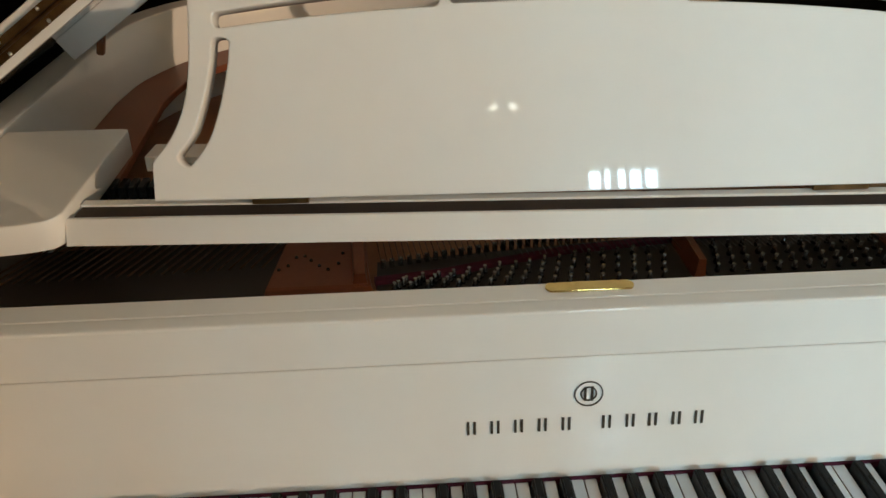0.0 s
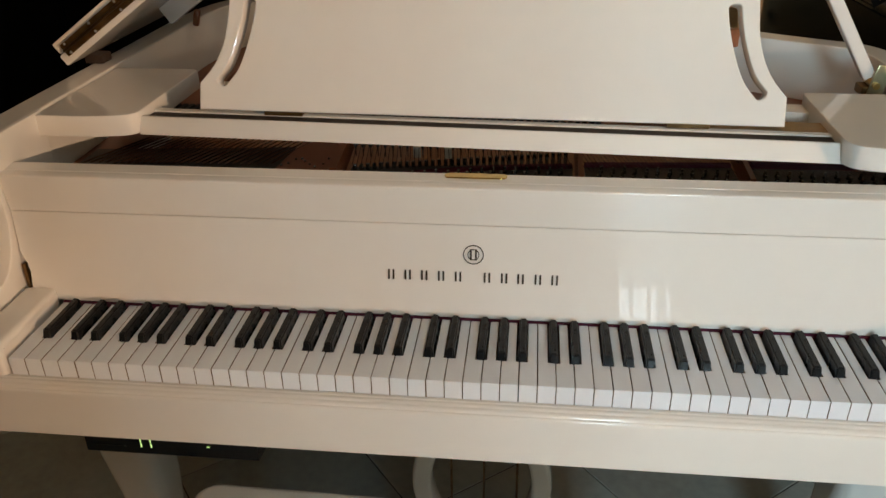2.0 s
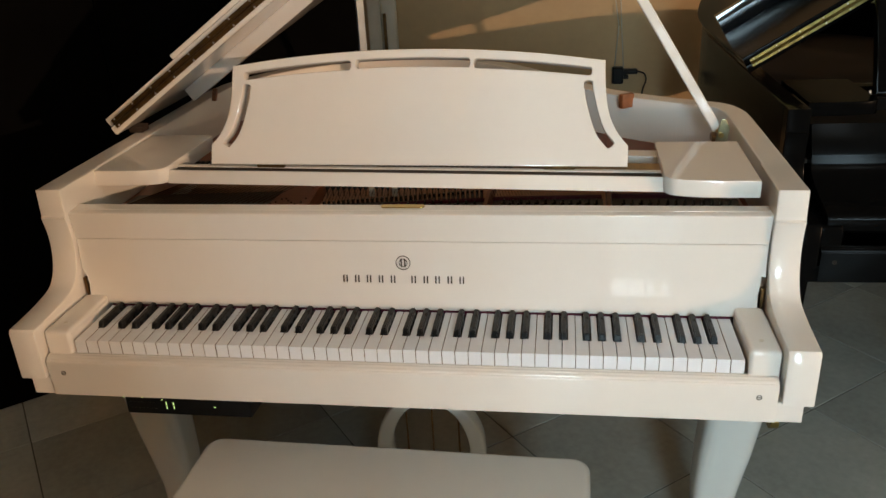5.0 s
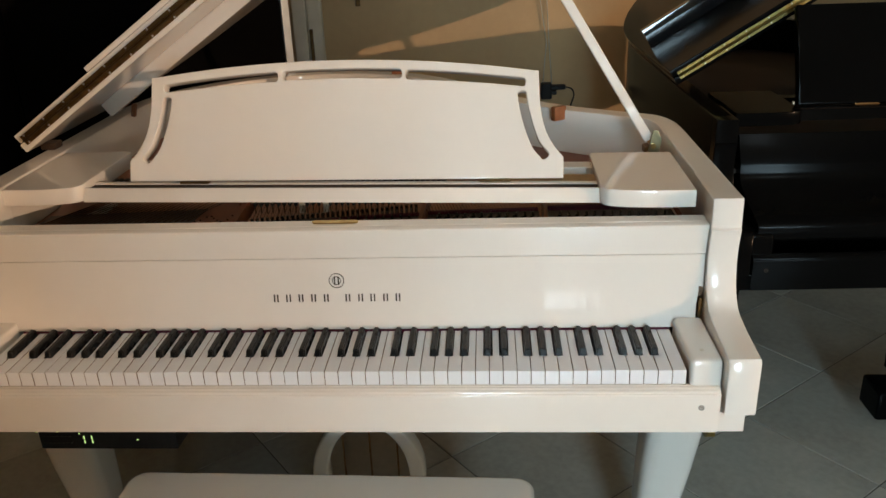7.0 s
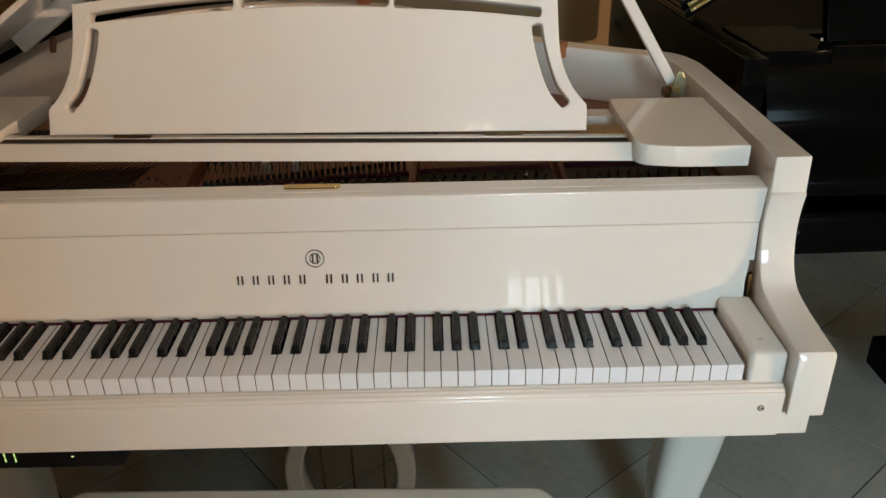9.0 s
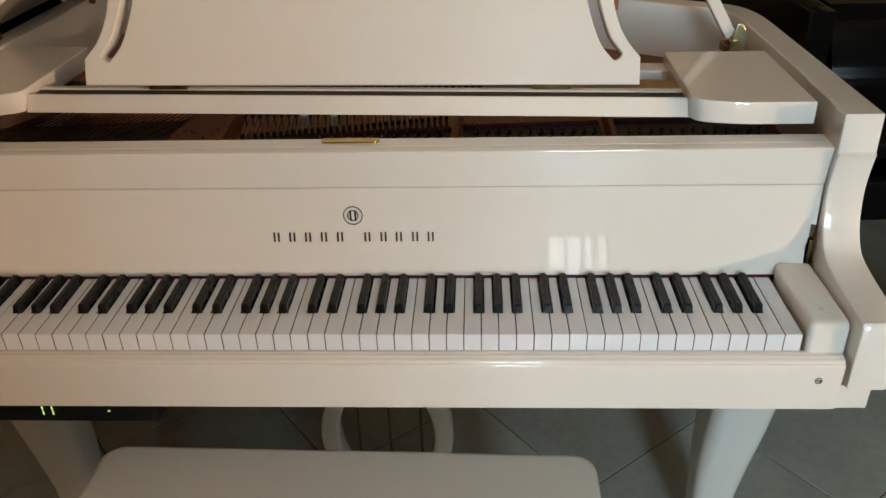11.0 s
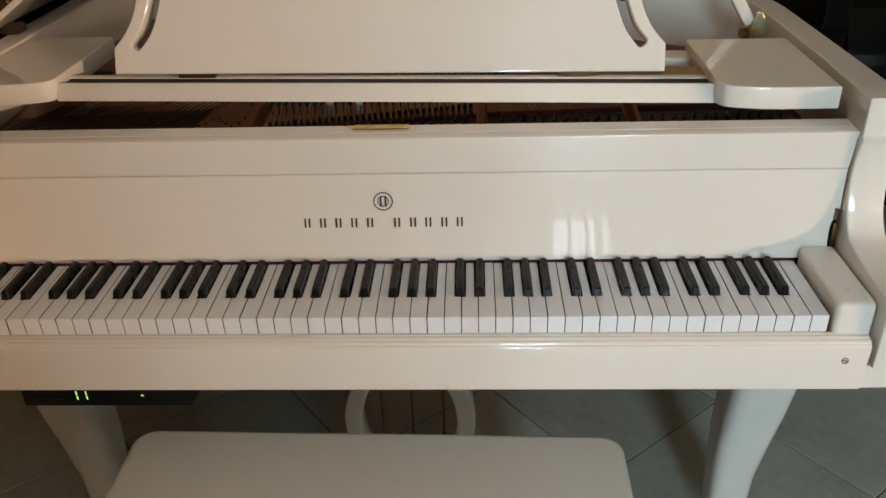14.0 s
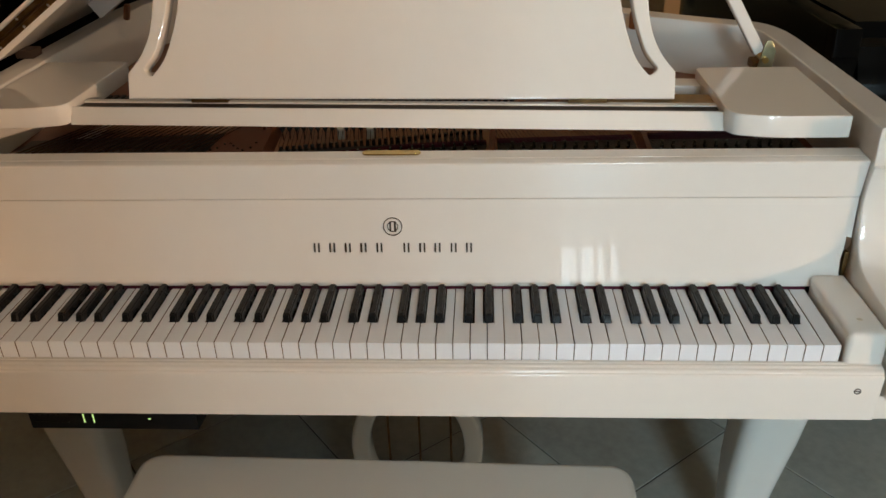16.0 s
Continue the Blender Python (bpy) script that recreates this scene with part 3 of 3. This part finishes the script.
def strut(x0, y0, x1, y1, w, z0=0.874, z1=0.902, bm=None):
    bm = bm or bmesh.new()
    d = Vector((x1 - x0, y1 - y0)).normalized()
    n = Vector((-d.y, d.x)) * w / 2
    lo = [bm.verts.new((x + s * n.x, y + s * n.y, z0)) for x, y, s in ((x0, y0, 1), (x0, y0, -1), (x1, y1, -1), (x1, y1, 1))]
    hi = [bm.verts.new((x + s * n.x * 0.6, y + s * n.y * 0.6, z1)) for x, y, s in ((x0, y0, 1), (x0, y0, -1), (x1, y1, -1), (x1, y1, 1))]
    for i in range(4):
        bm.faces.new((lo[i], lo[(i + 1) % 4], hi[(i + 1) % 4], hi[i]))
    bm.faces.new(hi)
    bm.faces.new(lo[::-1])
    bmesh.ops.recalc_face_normals(bm, faces=bm.faces[:])
    return bm


def piano_leg(piano, lac, x, y):
    s = 1 if x > 0 else -1
    if abs(x) < 0.3:
        rows = [(x, y, z, w, w) for z, w in ((0.628, 0.13), (0.40, 0.10), (0.17, 0.072), (0.07, 0.068), (0.052, 0.08))]
    else:
        rows = [(s * c + (0.012 if s < 0 else 0.0), y, z, w, w) for z, c, w in ((0.628, 0.684, 0.122), (0.52, 0.677, 0.120), (0.43, 0.668, 0.116), (0.34, 0.658, 0.109), (0.25, 0.648, 0.096), (0.17, 0.643, 0.082), (0.10, 0.643, 0.077), (0.065, 0.647, 0.080), (0.050, 0.648, 0.080))]
    if lac is BLACK and abs(x) > 0.3:
        rows = [(s * 0.620, y, z, w, w) for z, w in ((0.628, 0.085), (0.45, 0.066), (0.25, 0.052), (0.12, 0.046), (0.10, 0.060), (0.075, 0.060), (0.050, 0.050))]
    leg = part("leg", loft(rows), lac, piano, "tapering lacquered leg")
    cx = rows[-1][0]
    part("caster", rod((cx - 0.012, y, 0.026), (cx + 0.012, y, 0.026), 0.026, 16), BRASS, leg, "brass caster wheel")
    part("caster_fork", rod((cx, y, 0.026), (cx, y, 0.052), 0.012, 10), BRASS, leg)


def lyre(piano, lac, y):
    ell = lambda a, b, n=40: [(a * math.cos(2 * math.pi * i / n), b * math.sin(2 * math.pi * i / n)) for i in range(n)]
    if lac is BLACK:
        frame_ob = part("lyre_head", box(-0.135, 0.147, y - 0.035, y + 0.035, 0.56, 0.63, 0.004), lac, piano, "head block of the pedal lyre")
        for x in (-0.138, 0.150):
            part("lyre_post", loft([(x, y, 0.57, 0.036, 0.036), (x + 0.004, y, 0.40, 0.028, 0.028), (x + 0.006, y, 0.22, 0.019, 0.019)]), lac, frame_ob)
    else:
        frame_ob = part("lyre_frame", flat(ell(0.128, 0.160), (ell(0.091, 0.136),), 0.042, 0.006, Matrix.Translation((0.008, y + 0.021, 0.288)) @ Matrix.Rotation(radians(90), 4, "X")), lac, piano, "round pedal lyre frame")
        part("lyre_head", box(-0.08, 0.095, y - 0.030, y + 0.030, 0.444, 0.63, 0.004), lac, frame_ob)
    wide = 0.025 if lac is BLACK else 0.0
    part("pedal_box", box(-0.145 - wide, 0.157 + wide, y - 0.055, y + 0.055, 0.075, 0.165, 0.008), lac, frame_ob, "pedal box at the foot of the lyre")
    for x in (-0.016, 0.040):
        part("cap_nut", rod((x, y - 0.02, 0.163), (x, y - 0.02, 0.189), 0.015, 14, None, 0.008), lac, frame_ob)
    for x in (-0.048, 0.012, 0.073):
        part("pedal_rod", rod((x, y, 0.14), (x, y, 0.60), 0.0024, 8), OLDBRASS, frame_ob)
        pedal = spline([(-0.012, 0), (-0.022, -0.07), (-0.016, -0.10), (0, -0.108), (0.016, -0.10), (0.022, -0.07), (0.012, 0)], 3)
        part("pedal", flat(pedal, (), 0.010, 0.003, Matrix.Translation((x, y - 0.05, 0.088))), BRASS, frame_ob, "brass pedal")


def grand_piano(m, lac, tone, opened, label, rack_turn):
    piano = thing("grand_piano", label, "grand piano", None)
    bent = BENT if opened else LONG
    outer = [(0.725, 0.19)] + bent + [(-0.725, 0.19)]
    inner = INNER if opened else [(0.675, 0.19)] + inset(outer, 0.050)[1:-1] + [(-0.675, 0.19)]
    part("rim", flat(outer + inner[::-1], (), RIM_TOP - 0.628, 0.004, Matrix.Translation((0, 0, 0.628))), lac, piano, f"curved {tone} lacquered rim")
    part("bottom_frame", flat(inset(inner, 0.001), (), 0.03, 0, Matrix.Translation((0, 0, 0.640))), GAP, piano, "dark timber underside of the case")
    for x0 in (-0.7245, 0.6720):
        part("arm", flat(arm_profile(), (), 0.0525, 0.003, across(x0)), lac, piano, f"{tone} lacquered arm with a hollow curve")
    part("keybed", box(-0.711, 0.711, -0.0175, 0.30, 0.624, 0.664, 0.002), lac, piano)
    part("keyslip", flat([(-0.0012, 0.7090), (-0.0062, 0.7096), (-0.0074, 0.7078)] + spline([(-0.0084, 0.7092), (-0.0125, 0.7086), (-0.0145, 0.7064)], 3) + spline([(-0.0156, 0.7072), (-0.0195, 0.7050), (-0.0208, 0.7022)], 3) + spline([(-0.0222, 0.7016), (-0.0238, 0.6990), (-0.0240, 0.6920)], 3) + [(-0.0215, 0.626), (-0.0012, 0.626)], (), 1.332, 0.0008, across(-0.666)), lac, piano, f"glossy {tone} key slip along the front of the keys")
    for side in (-1, 1):
        prof = [(0.145, 0.700), (0.145, 0.757)] + spline([(0.006, 0.757), (-0.003, 0.754), (-0.006, 0.745)], 3) + [(-0.006, 0.700)]
        block = part("key_block", flat(prof, (), 0.0535, 0.0085, across(0.6165 if side > 0 else -0.6700), 4), lac, piano)
        part("block_pin", rod((side * 0.641, 0.028, 0.754), (side * 0.641, 0.028, 0.7578), 0.004, 10), PAINT, block)
        ring = [(0.0048 * math.cos(a * math.pi / 10), 0.0048 * math.sin(a * math.pi / 10)) for a in range(20)]
        small = [(0.76 * x, 0.76 * y) for x, y in ring]
        mark = part("slip_emblem", flat(ring, (small,), 0.0012, 0.0002, pose(side * 0.635, -0.0232, 0.6765, 90)), INK, piano, "tiny dark round emblem")
        part("emblem_bar", box(side * 0.635 - 0.003, side * 0.635 + 0.003, -0.0244, -0.0234, 0.6758, 0.6772), INK, mark)
    if opened:
        keyboard(piano)
        fallboard_open(piano, lac)
        inside(piano)
        for x, y, r in ((0.462, 0.835, 35), (0.0, 1.385, 0)):
            peg = box(-0.019, 0.019, -0.008, 0.008, 0, 0.036, 0.003)
            peg.transform(pose(x, y, 0.958, 0, 0, r))
            part("lid_block", peg, REDWOOD, piano, "small red-brown wooden lid block")
        peg = box(-0.006, 0.007, -0.007, 0.007, 0, 0.036, 0.004)
        peg.transform(pose(-0.664, 0.905, 0.976, 0, 14, 0))
        part("lid_block", peg, REDWOOD, piano, "slender brown wooden peg on the inner rim")
        part("lid_hinge", box(-0.735, -0.700, 0.556, 0.592, 0.9835, 0.9995, 0.003), GAP, piano, "small dark lid hinge on the rim")
    else:
        fallboard_closed(piano, lac)
        part("soundboard", flat(inset(inner, 0.001), (), 0.01, 0, Matrix.Translation((0, 0, 0.84))), GAP, piano)
    music_rack(piano, lac, rack_turn, opened)
    lid(piano, lac, tone, SLOPE if opened else radians(31.5), bent)
    lid_prop(piano, lac)
    for x, y in ((0.644, 0.29), (-0.644, 0.29), (-0.22, 1.28 if opened else 1.70)):
        piano_leg(piano, lac, x, y)
    lyre(piano, lac, 0.30)
    if opened:
        unit = part("player_unit", flat([(-0.557, 0.03), (-0.297, 0.03), (-0.285, 0.22), (-0.557, 0.22)], (), 0.072, 0.002, Matrix.Translation((0, 0, 0.551))), BOX, piano, "black player control box under the key bed")
        for x in (-0.4715, -0.4565):
            for z in (0.5685, 0.5775):
                part("digit_bar", box(x - 0.0008, x + 0.0008, 0.0285, 0.0296, z - 0.0034, z + 0.0034), LED, unit, "lit yellow-green display bar")
        part("digit_bar", box(-0.372, -0.368, 0.0285, 0.0296, 0.5720, 0.5733), LED, unit)
        for i in range(7):
            for z in (0.566, 0.580):
                part("button", box(-0.548 + i * 0.0082, -0.5435 + i * 0.0082, 0.0285, 0.0296, z - 0.0005, z + 0.0005), PINTIP, unit)
        for x, z in ((-0.560, 0.590), (-0.520, 0.590), (-0.479, 0.586)):
            part("indicator", box(x - 0.0015, x + 0.0015, 0.0285, 0.0296, z - 0.001, z + 0.001), LED, unit)
    piano.matrix_world = m
    return piano


# ---- the room ----
TURN_T, TILE_S = radians(-51), 0.408


def room():
    def wall(name, x0, x1, y0, y1, z0, z1, material=WALL, label="ochre plastered wall"):
        ob = part(name, box(x0, x1, y0, y1, z0, z1), material, None)
        tagged(ob, label, "wall", "", "structure")
        return ob

    H = 3.4
    wall("wall_north", -3.2, 3.45, 2.90, 3.05, 0, H)
    wall("wall_west", -3.2, -3.05, -4.3, 2.90, 0, H)
    wall("wall_east", 3.3, 3.45, 1.3, 2.90, 0, H)
    wall("wall_east", 3.3, 3.45, -4.15, 1.3, 0, 0.60)
    wall("wall_east", 3.3, 3.45, -4.15, 1.3, 3.10, H)
    # added blocker: its top edge keeps the low sun off bench and floor
    wall("sun_block_wall", 3.7, 14.0, -5.15, -5.0, -0.16, 1.60, CEIL, "unseen wall outside, added to cut off the low sun")
    wall("wall_south", -3.2, 0.62, -4.3, -4.15, 0, H)
    wall("wall_south", 1.34, 3.45, -4.3, -4.15, 0, H)
    wall("wall_south", 0.62, 1.34, -4.3, -4.15, 2.58, H)
    # unseen partition, added to hold the door's daylight off the piano's left
    wall("shade_partition", -3.05, 0.50, -2.55, -2.40, 0, 2.0)
    ground = part("ground", box(3.7, 14.0, -12.0, 10.0, -0.30, -0.16), GROUT, None)
    tagged(ground, "dark bare ground outside the window", "ground", "", "structure")
    c = part("ceiling", box(-3.2, 3.65, -4.3, 3.05, H, H + 0.12), CEIL, None)
    tagged(c, "pale plastered ceiling", "ceiling", "", "structure")
    f = part("floor", box(-3.2, 3.65, -4.3, 3.05, -0.12, -0.003), GROUT, None)
    tagged(f, "grey stone-look tiles laid diagonally", "floor", "", "structure")
    u, v = Vector((math.cos(TURN_T), math.sin(TURN_T))), Vector((-math.sin(TURN_T), math.cos(TURN_T)))
    # joints pass through this crossing
    cross = Vector((0.741, 0.676))
    me = flat([(0.0017, 0.0017), (TILE_S - 0.0017, 0.0017), (TILE_S - 0.0017, TILE_S - 0.0017), (0.0017, TILE_S - 0.0017)], (), 0.010, 0.0012, Matrix.Translation((0, 0, -0.010)), 1)
    me.materials.append(TILE)
    far = bmesh.new()
    for i in range(-16, 17):
        for j in range(-16, 17):
            p = cross + u * TILE_S * i + v * TILE_S * j
            mid = p + (u + v) * TILE_S / 2
            if not (-3.1 < mid.x < 3.4 and -4.1 < mid.y < 2.85):
                continue
            at = Matrix.Translation((p.x, p.y, 0)) @ Matrix.Rotation(TURN_T, 4, "Z")
            if -2.2 < mid.x < 2.6 and -1.2 < mid.y < 2.0:
                ob = part("floor_tile", me, TILE, f)
                ob.matrix_world = at
            else:
                k = len(far.verts)
                far.from_mesh(me)
                far.verts.ensure_lookup_table()
                bmesh.ops.transform(far, matrix=at, verts=far.verts[k:])
    part("floor_tiles", far, TILE, f, "", "stuff")


def tile_variation():
    """Each tile a little lighter or darker than the next."""
    n, l = TILE.node_tree.nodes, TILE.node_tree.links
    info, mix = n.new("ShaderNodeObjectInfo"), n.new("ShaderNodeMixRGB")
    mr = n.new("ShaderNodeMapRange")
    mr.inputs["To Min"].default_value, mr.inputs["To Max"].default_value = 0.86, 1.10
    l.new(info.outputs["Random"], mr.inputs["Value"])
    mix.blend_type, mix.inputs[0].default_value = "MULTIPLY", 1.0
    ramp = [x for x in n if x.bl_idname == "ShaderNodeValToRGB"][0]
    l.new(ramp.outputs[0], mix.inputs[1])
    l.new(mr.outputs[0], mix.inputs[2])
    l.new(mix.outputs[0], n["Principled BSDF"].inputs["Base Color"])


def front_window():
    """The glazed garden door behind the camera, with slender upright bars."""
    w = thing("door_1", "glazed garden door with upright bars letting in daylight", "door", None, "", "structure")
    for x0, x1 in ((0.62, 0.67), (1.29, 1.34)):
        part("door_frame", box(x0, x1, -4.27, -4.18, 0.0, 2.58, 0.004), PAINT, w)
    part("door_frame", box(0.67, 1.29, -4.27, -4.18, 2.52, 2.58, 0.004), PAINT, w)
    part("threshold", box(0.67, 1.29, -4.27, -4.18, 0.0, 0.04, 0.004), PAINT, w)
    for x in (0.79, 0.91, 1.08, 1.19):
        part("door_bar", box(x - 0.012, x + 0.012, -4.24, -4.21, 0.04, 2.52), PAINT, w)
    part("door_stile", box(0.965, 1.015, -4.25, -4.20, 0.04, 2.52, 0.004), PAINT, w)
    part("glazing_bar", box(0.67, 1.29, -4.24, -4.205, 2.02, 2.045), PAINT, w)
    # added glowing panel, there to put a bright patch in the fallboard's gloss
    glow_panel = part("backdrop", box(0.70, 1.22, -5.25, -5.20, -0.08, 0.62), DOORGLOW, None)
    tagged(glow_panel, "unseen glowing panel outside the door, added for its reflection", "backdrop", "", "structure")


# unseen pendant bowl, added to carry the warm fill light
def fill_lamp():
    p = thing("fill_lamp", "added warm fill lamp, a cream uplighter bowl on a thin cord", "lamp")
    x0, y0, up = -0.45, -2.20, 0.20
    part("cord", rod((x0, y0, 2.16 + up), (x0, y0, 3.39), 0.004, 8), CABLE, p)
    bm, rings = bmesh.new(), []
    for r, z in ((0.05, 2.06), (0.11, 2.09), (0.15, 2.17), (0.144, 2.17), (0.104, 2.097), (0.045, 2.068)):
        rings.append([bm.verts.new((x0 + r * math.cos(a * math.pi / 12), y0 + r * math.sin(a * math.pi / 12), z + up)) for a in range(24)])
    for a, b in zip(rings, rings[1:]):
        for i in range(24):
            bm.faces.new((a[i], a[(i + 1) % 24], b[(i + 1) % 24], b[i])).smooth = True
    bm.faces.new(rings[0])
    bm.faces.new(rings[-1])
    bmesh.ops.recalc_face_normals(bm, faces=bm.faces[:])
    part("bowl", bm, PAINT, p, "cream bowl open to the top")
    part("ceiling_cup", rod((x0, y0, 3.34), (x0, y0, 3.398), 0.045, 16, None, 0.055), PAINT, p)
    part("socket", rod((x0, y0, 2.045 + up), (x0, y0, 2.062 + up), 0.055, 14, None, 0.045), PAINT, p)


def wall_lamp():
    """Two small lit bulbs on a bracket high on the wall behind the camera."""
    p = thing("wall_lamp", "small wall bracket lamp with two lit bulbs", "lamp")
    part("back_plate", rod((0.23, -4.148, 2.88), (0.23, -4.12, 2.88), 0.05, 20), PAINT, p)
    part("bracket", rod((0.23, -4.125, 2.88), (0.23, -3.98, 2.88), 0.008, 10), OLDBRASS, p)
    part("cross_arm", rod((0.155, -3.98, 2.88), (0.305, -3.98, 2.88), 0.007, 10), OLDBRASS, p)
    for x in (0.165, 0.295):
        part("bulb", small_ball("bulb", 0.030, BULB), BULB, p).location = (x, -3.98, 2.918)


def strip_light():
    """A long cool light on the ceiling, between the piano and the garden door."""
    p = thing("ceiling_light", "long white ceiling light with a lit diffuser", "lamp")
    x, y0, y1, z = 1.0, -2.85, -1.50, 3.395
    part("housing", box(x - 0.095, x + 0.095, y0, y1, z - 0.055, z, 0.006), PAINT, p)
    part("diffuser", box(x - 0.075, x + 0.075, y0 + 0.03, y1 - 0.03, z - 0.075, z - 0.056, 0.006), TUBE, p, "lit cool white diffuser")
    for y in (y0 + 0.015, y1 - 0.015):
        part("end_cap", box(x - 0.085, x + 0.085, y - 0.013, y + 0.013, z - 0.078, z - 0.056, 0.004), PAINT, p)


def dark_doors():
    """A tall dark folding door, its pale metal edge turned to the room."""
    a, b = Vector((-1.75, 0.53)), Vector((-0.435, 1.712))
    d = (b - a).normalized()
    ang = math.degrees(math.atan2(d.y, d.x))
    ob = thing("folding_door", "tall dark folding door with a pale aluminium edge", "door", pose(a.x, a.y, 0, 0, 0, ang))
    length = (b - a).length
    for i in range(2):
        x0 = i * length / 2
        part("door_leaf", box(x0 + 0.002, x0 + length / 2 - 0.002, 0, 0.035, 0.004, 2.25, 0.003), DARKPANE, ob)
    part("edge_strip", box(length, length + 0.03, -0.004, 0.039, 0.004, 2.25, 0.003), ALU, ob, "pale aluminium edge strip")
    ob2 = thing("folding_door", "dark panel of the folding door further along", "door", pose(a.x, a.y, 0, 0, 0, ang - 180))
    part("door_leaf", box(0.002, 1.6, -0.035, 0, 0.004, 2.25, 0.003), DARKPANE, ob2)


def back_wall_things():
    j = thing("window_2", "cream painted window jamb on the back wall", "window", None, "", "structure")
    part("window_frame", box(-0.665, -0.60, 2.84, 2.90, 0, 2.3, 0.004), PAINT, j)
    part("window_frame", box(-0.60, -0.525, 2.86, 2.90, 0, 2.3, 0.012), PAINT, j)
    part("window_latch", box(-0.590, -0.574, 2.845, 2.86, 0.76, 0.94, 0.003), OLDBRASS, j, "dark bronze window latch")
    k = thing("wall_hook", "small aged brass bell-shaped hook on the ochre wall", "hook")
    bm = rod((-0.345, 2.875, 1.075), (-0.345, 2.875, 1.12), 0.034, 14, None, 0.014)
    part("hook_cup", bm, OLDBRASS, k)
    part("hook_stem", rod((-0.345, 2.875, 1.040), (-0.345, 2.875, 1.08), 0.012, 10), OLDBRASS, k)
    part("hook_plate", rod((-0.345, 2.862, 1.11), (-0.345, 2.898, 1.11), 0.018, 12), OLDBRASS, k)
    s = thing("power_socket", "dark plug adapter hanging on a wall socket", "socket")
    part("adapter", box(0.545, 0.60, 2.845, 2.898, 0.565, 0.645, 0.008), BOX, s)
    part("plug", box(0.595, 0.668, 2.85, 2.89, 0.612, 0.634, 0.006), BOX, s)
    part("plug", box(0.565, 0.625, 2.86, 2.895, 0.585, 0.606, 0.005), RUBBER, s)
    bm = bmesh.new()
    tail = spline([(0.668, 2.87, 0.622), (0.70, 2.875, 0.61), (0.712, 2.88, 0.575), (0.695, 2.885, 0.50), (0.705, 2.885, 0.30), (0.70, 2.885, 0.03)], 5)
    for a, b in zip(tail, tail[1:]):
        rod(a, b, 0.0035, 6, bm)
    part("tail_cord", bm, RUBBER, s)
    for n, (x, w) in enumerate(((0.555, 0.0026), (0.585, 0.0026))):
        c = thing("cable", "thin grey cable running down the wall", "cable")
        bm = bmesh.new()
        pts = [(x + 0.02 * math.sin(2.2 * q + n), 2.888, 0.62 + q * 0.22) for q in range(10)]
        for a, b in zip(pts, pts[1:]):
            rod(a, b, w, 6, bm)
        part("cord", bm, CABLE, c)


def bench():
    b = thing("piano_bench", "ivory lacquered piano bench with rounded corners", "bench")
    r, x0, x1, y0, y1 = 0.035, -0.402, 0.361, -0.325, 0.042
    line = []
    for cx, cy, a0 in ((x1 - r, y1 - r, 0), (x0 + r, y1 - r, 90), (x0 + r, y0 + r, 180), (x1 - r, y0 + r, 270)):
        line += [(cx + r * math.cos(radians(a0 + 15 * k)), cy + r * math.sin(radians(a0 + 15 * k))) for k in range(7)]
    part("seat", flat(line, (), 0.045, 0.012, Matrix.Translation((0, 0, 0.445)), 4), WHITE, b)
    part("apron", box(x0 + 0.03, x1 - 0.03, y0 + 0.03, y1 - 0.03, 0.37, 0.446, 0.004), WHITE, b)
    for x in (x0 + 0.06, x1 - 0.06):
        for y in (y0 + 0.06, y1 - 0.06):
            part("leg", loft([(x, y, 0.44, 0.06, 0.06), (x, y, 0.2, 0.045, 0.045), (x, y, 0.0, 0.036, 0.036)]), WHITE, b)
    b.matrix_world = pose(0, 0, 0, 0, 0, -1.1)


grand_piano(Matrix(), WHITE, "ivory", True, "white grand piano with raised lid and open keyboard", -1.9)
grand_piano(pose(1.545, 0.56, 0, 0, 0, 1.2), BLACK, "black", False, "black lacquered grand piano with raised lid, beside the white one", 0)
bench()
fill_lamp()
wall_lamp()
strip_light()
dark_doors()
back_wall_things()
front_window()
tile_variation()
room()
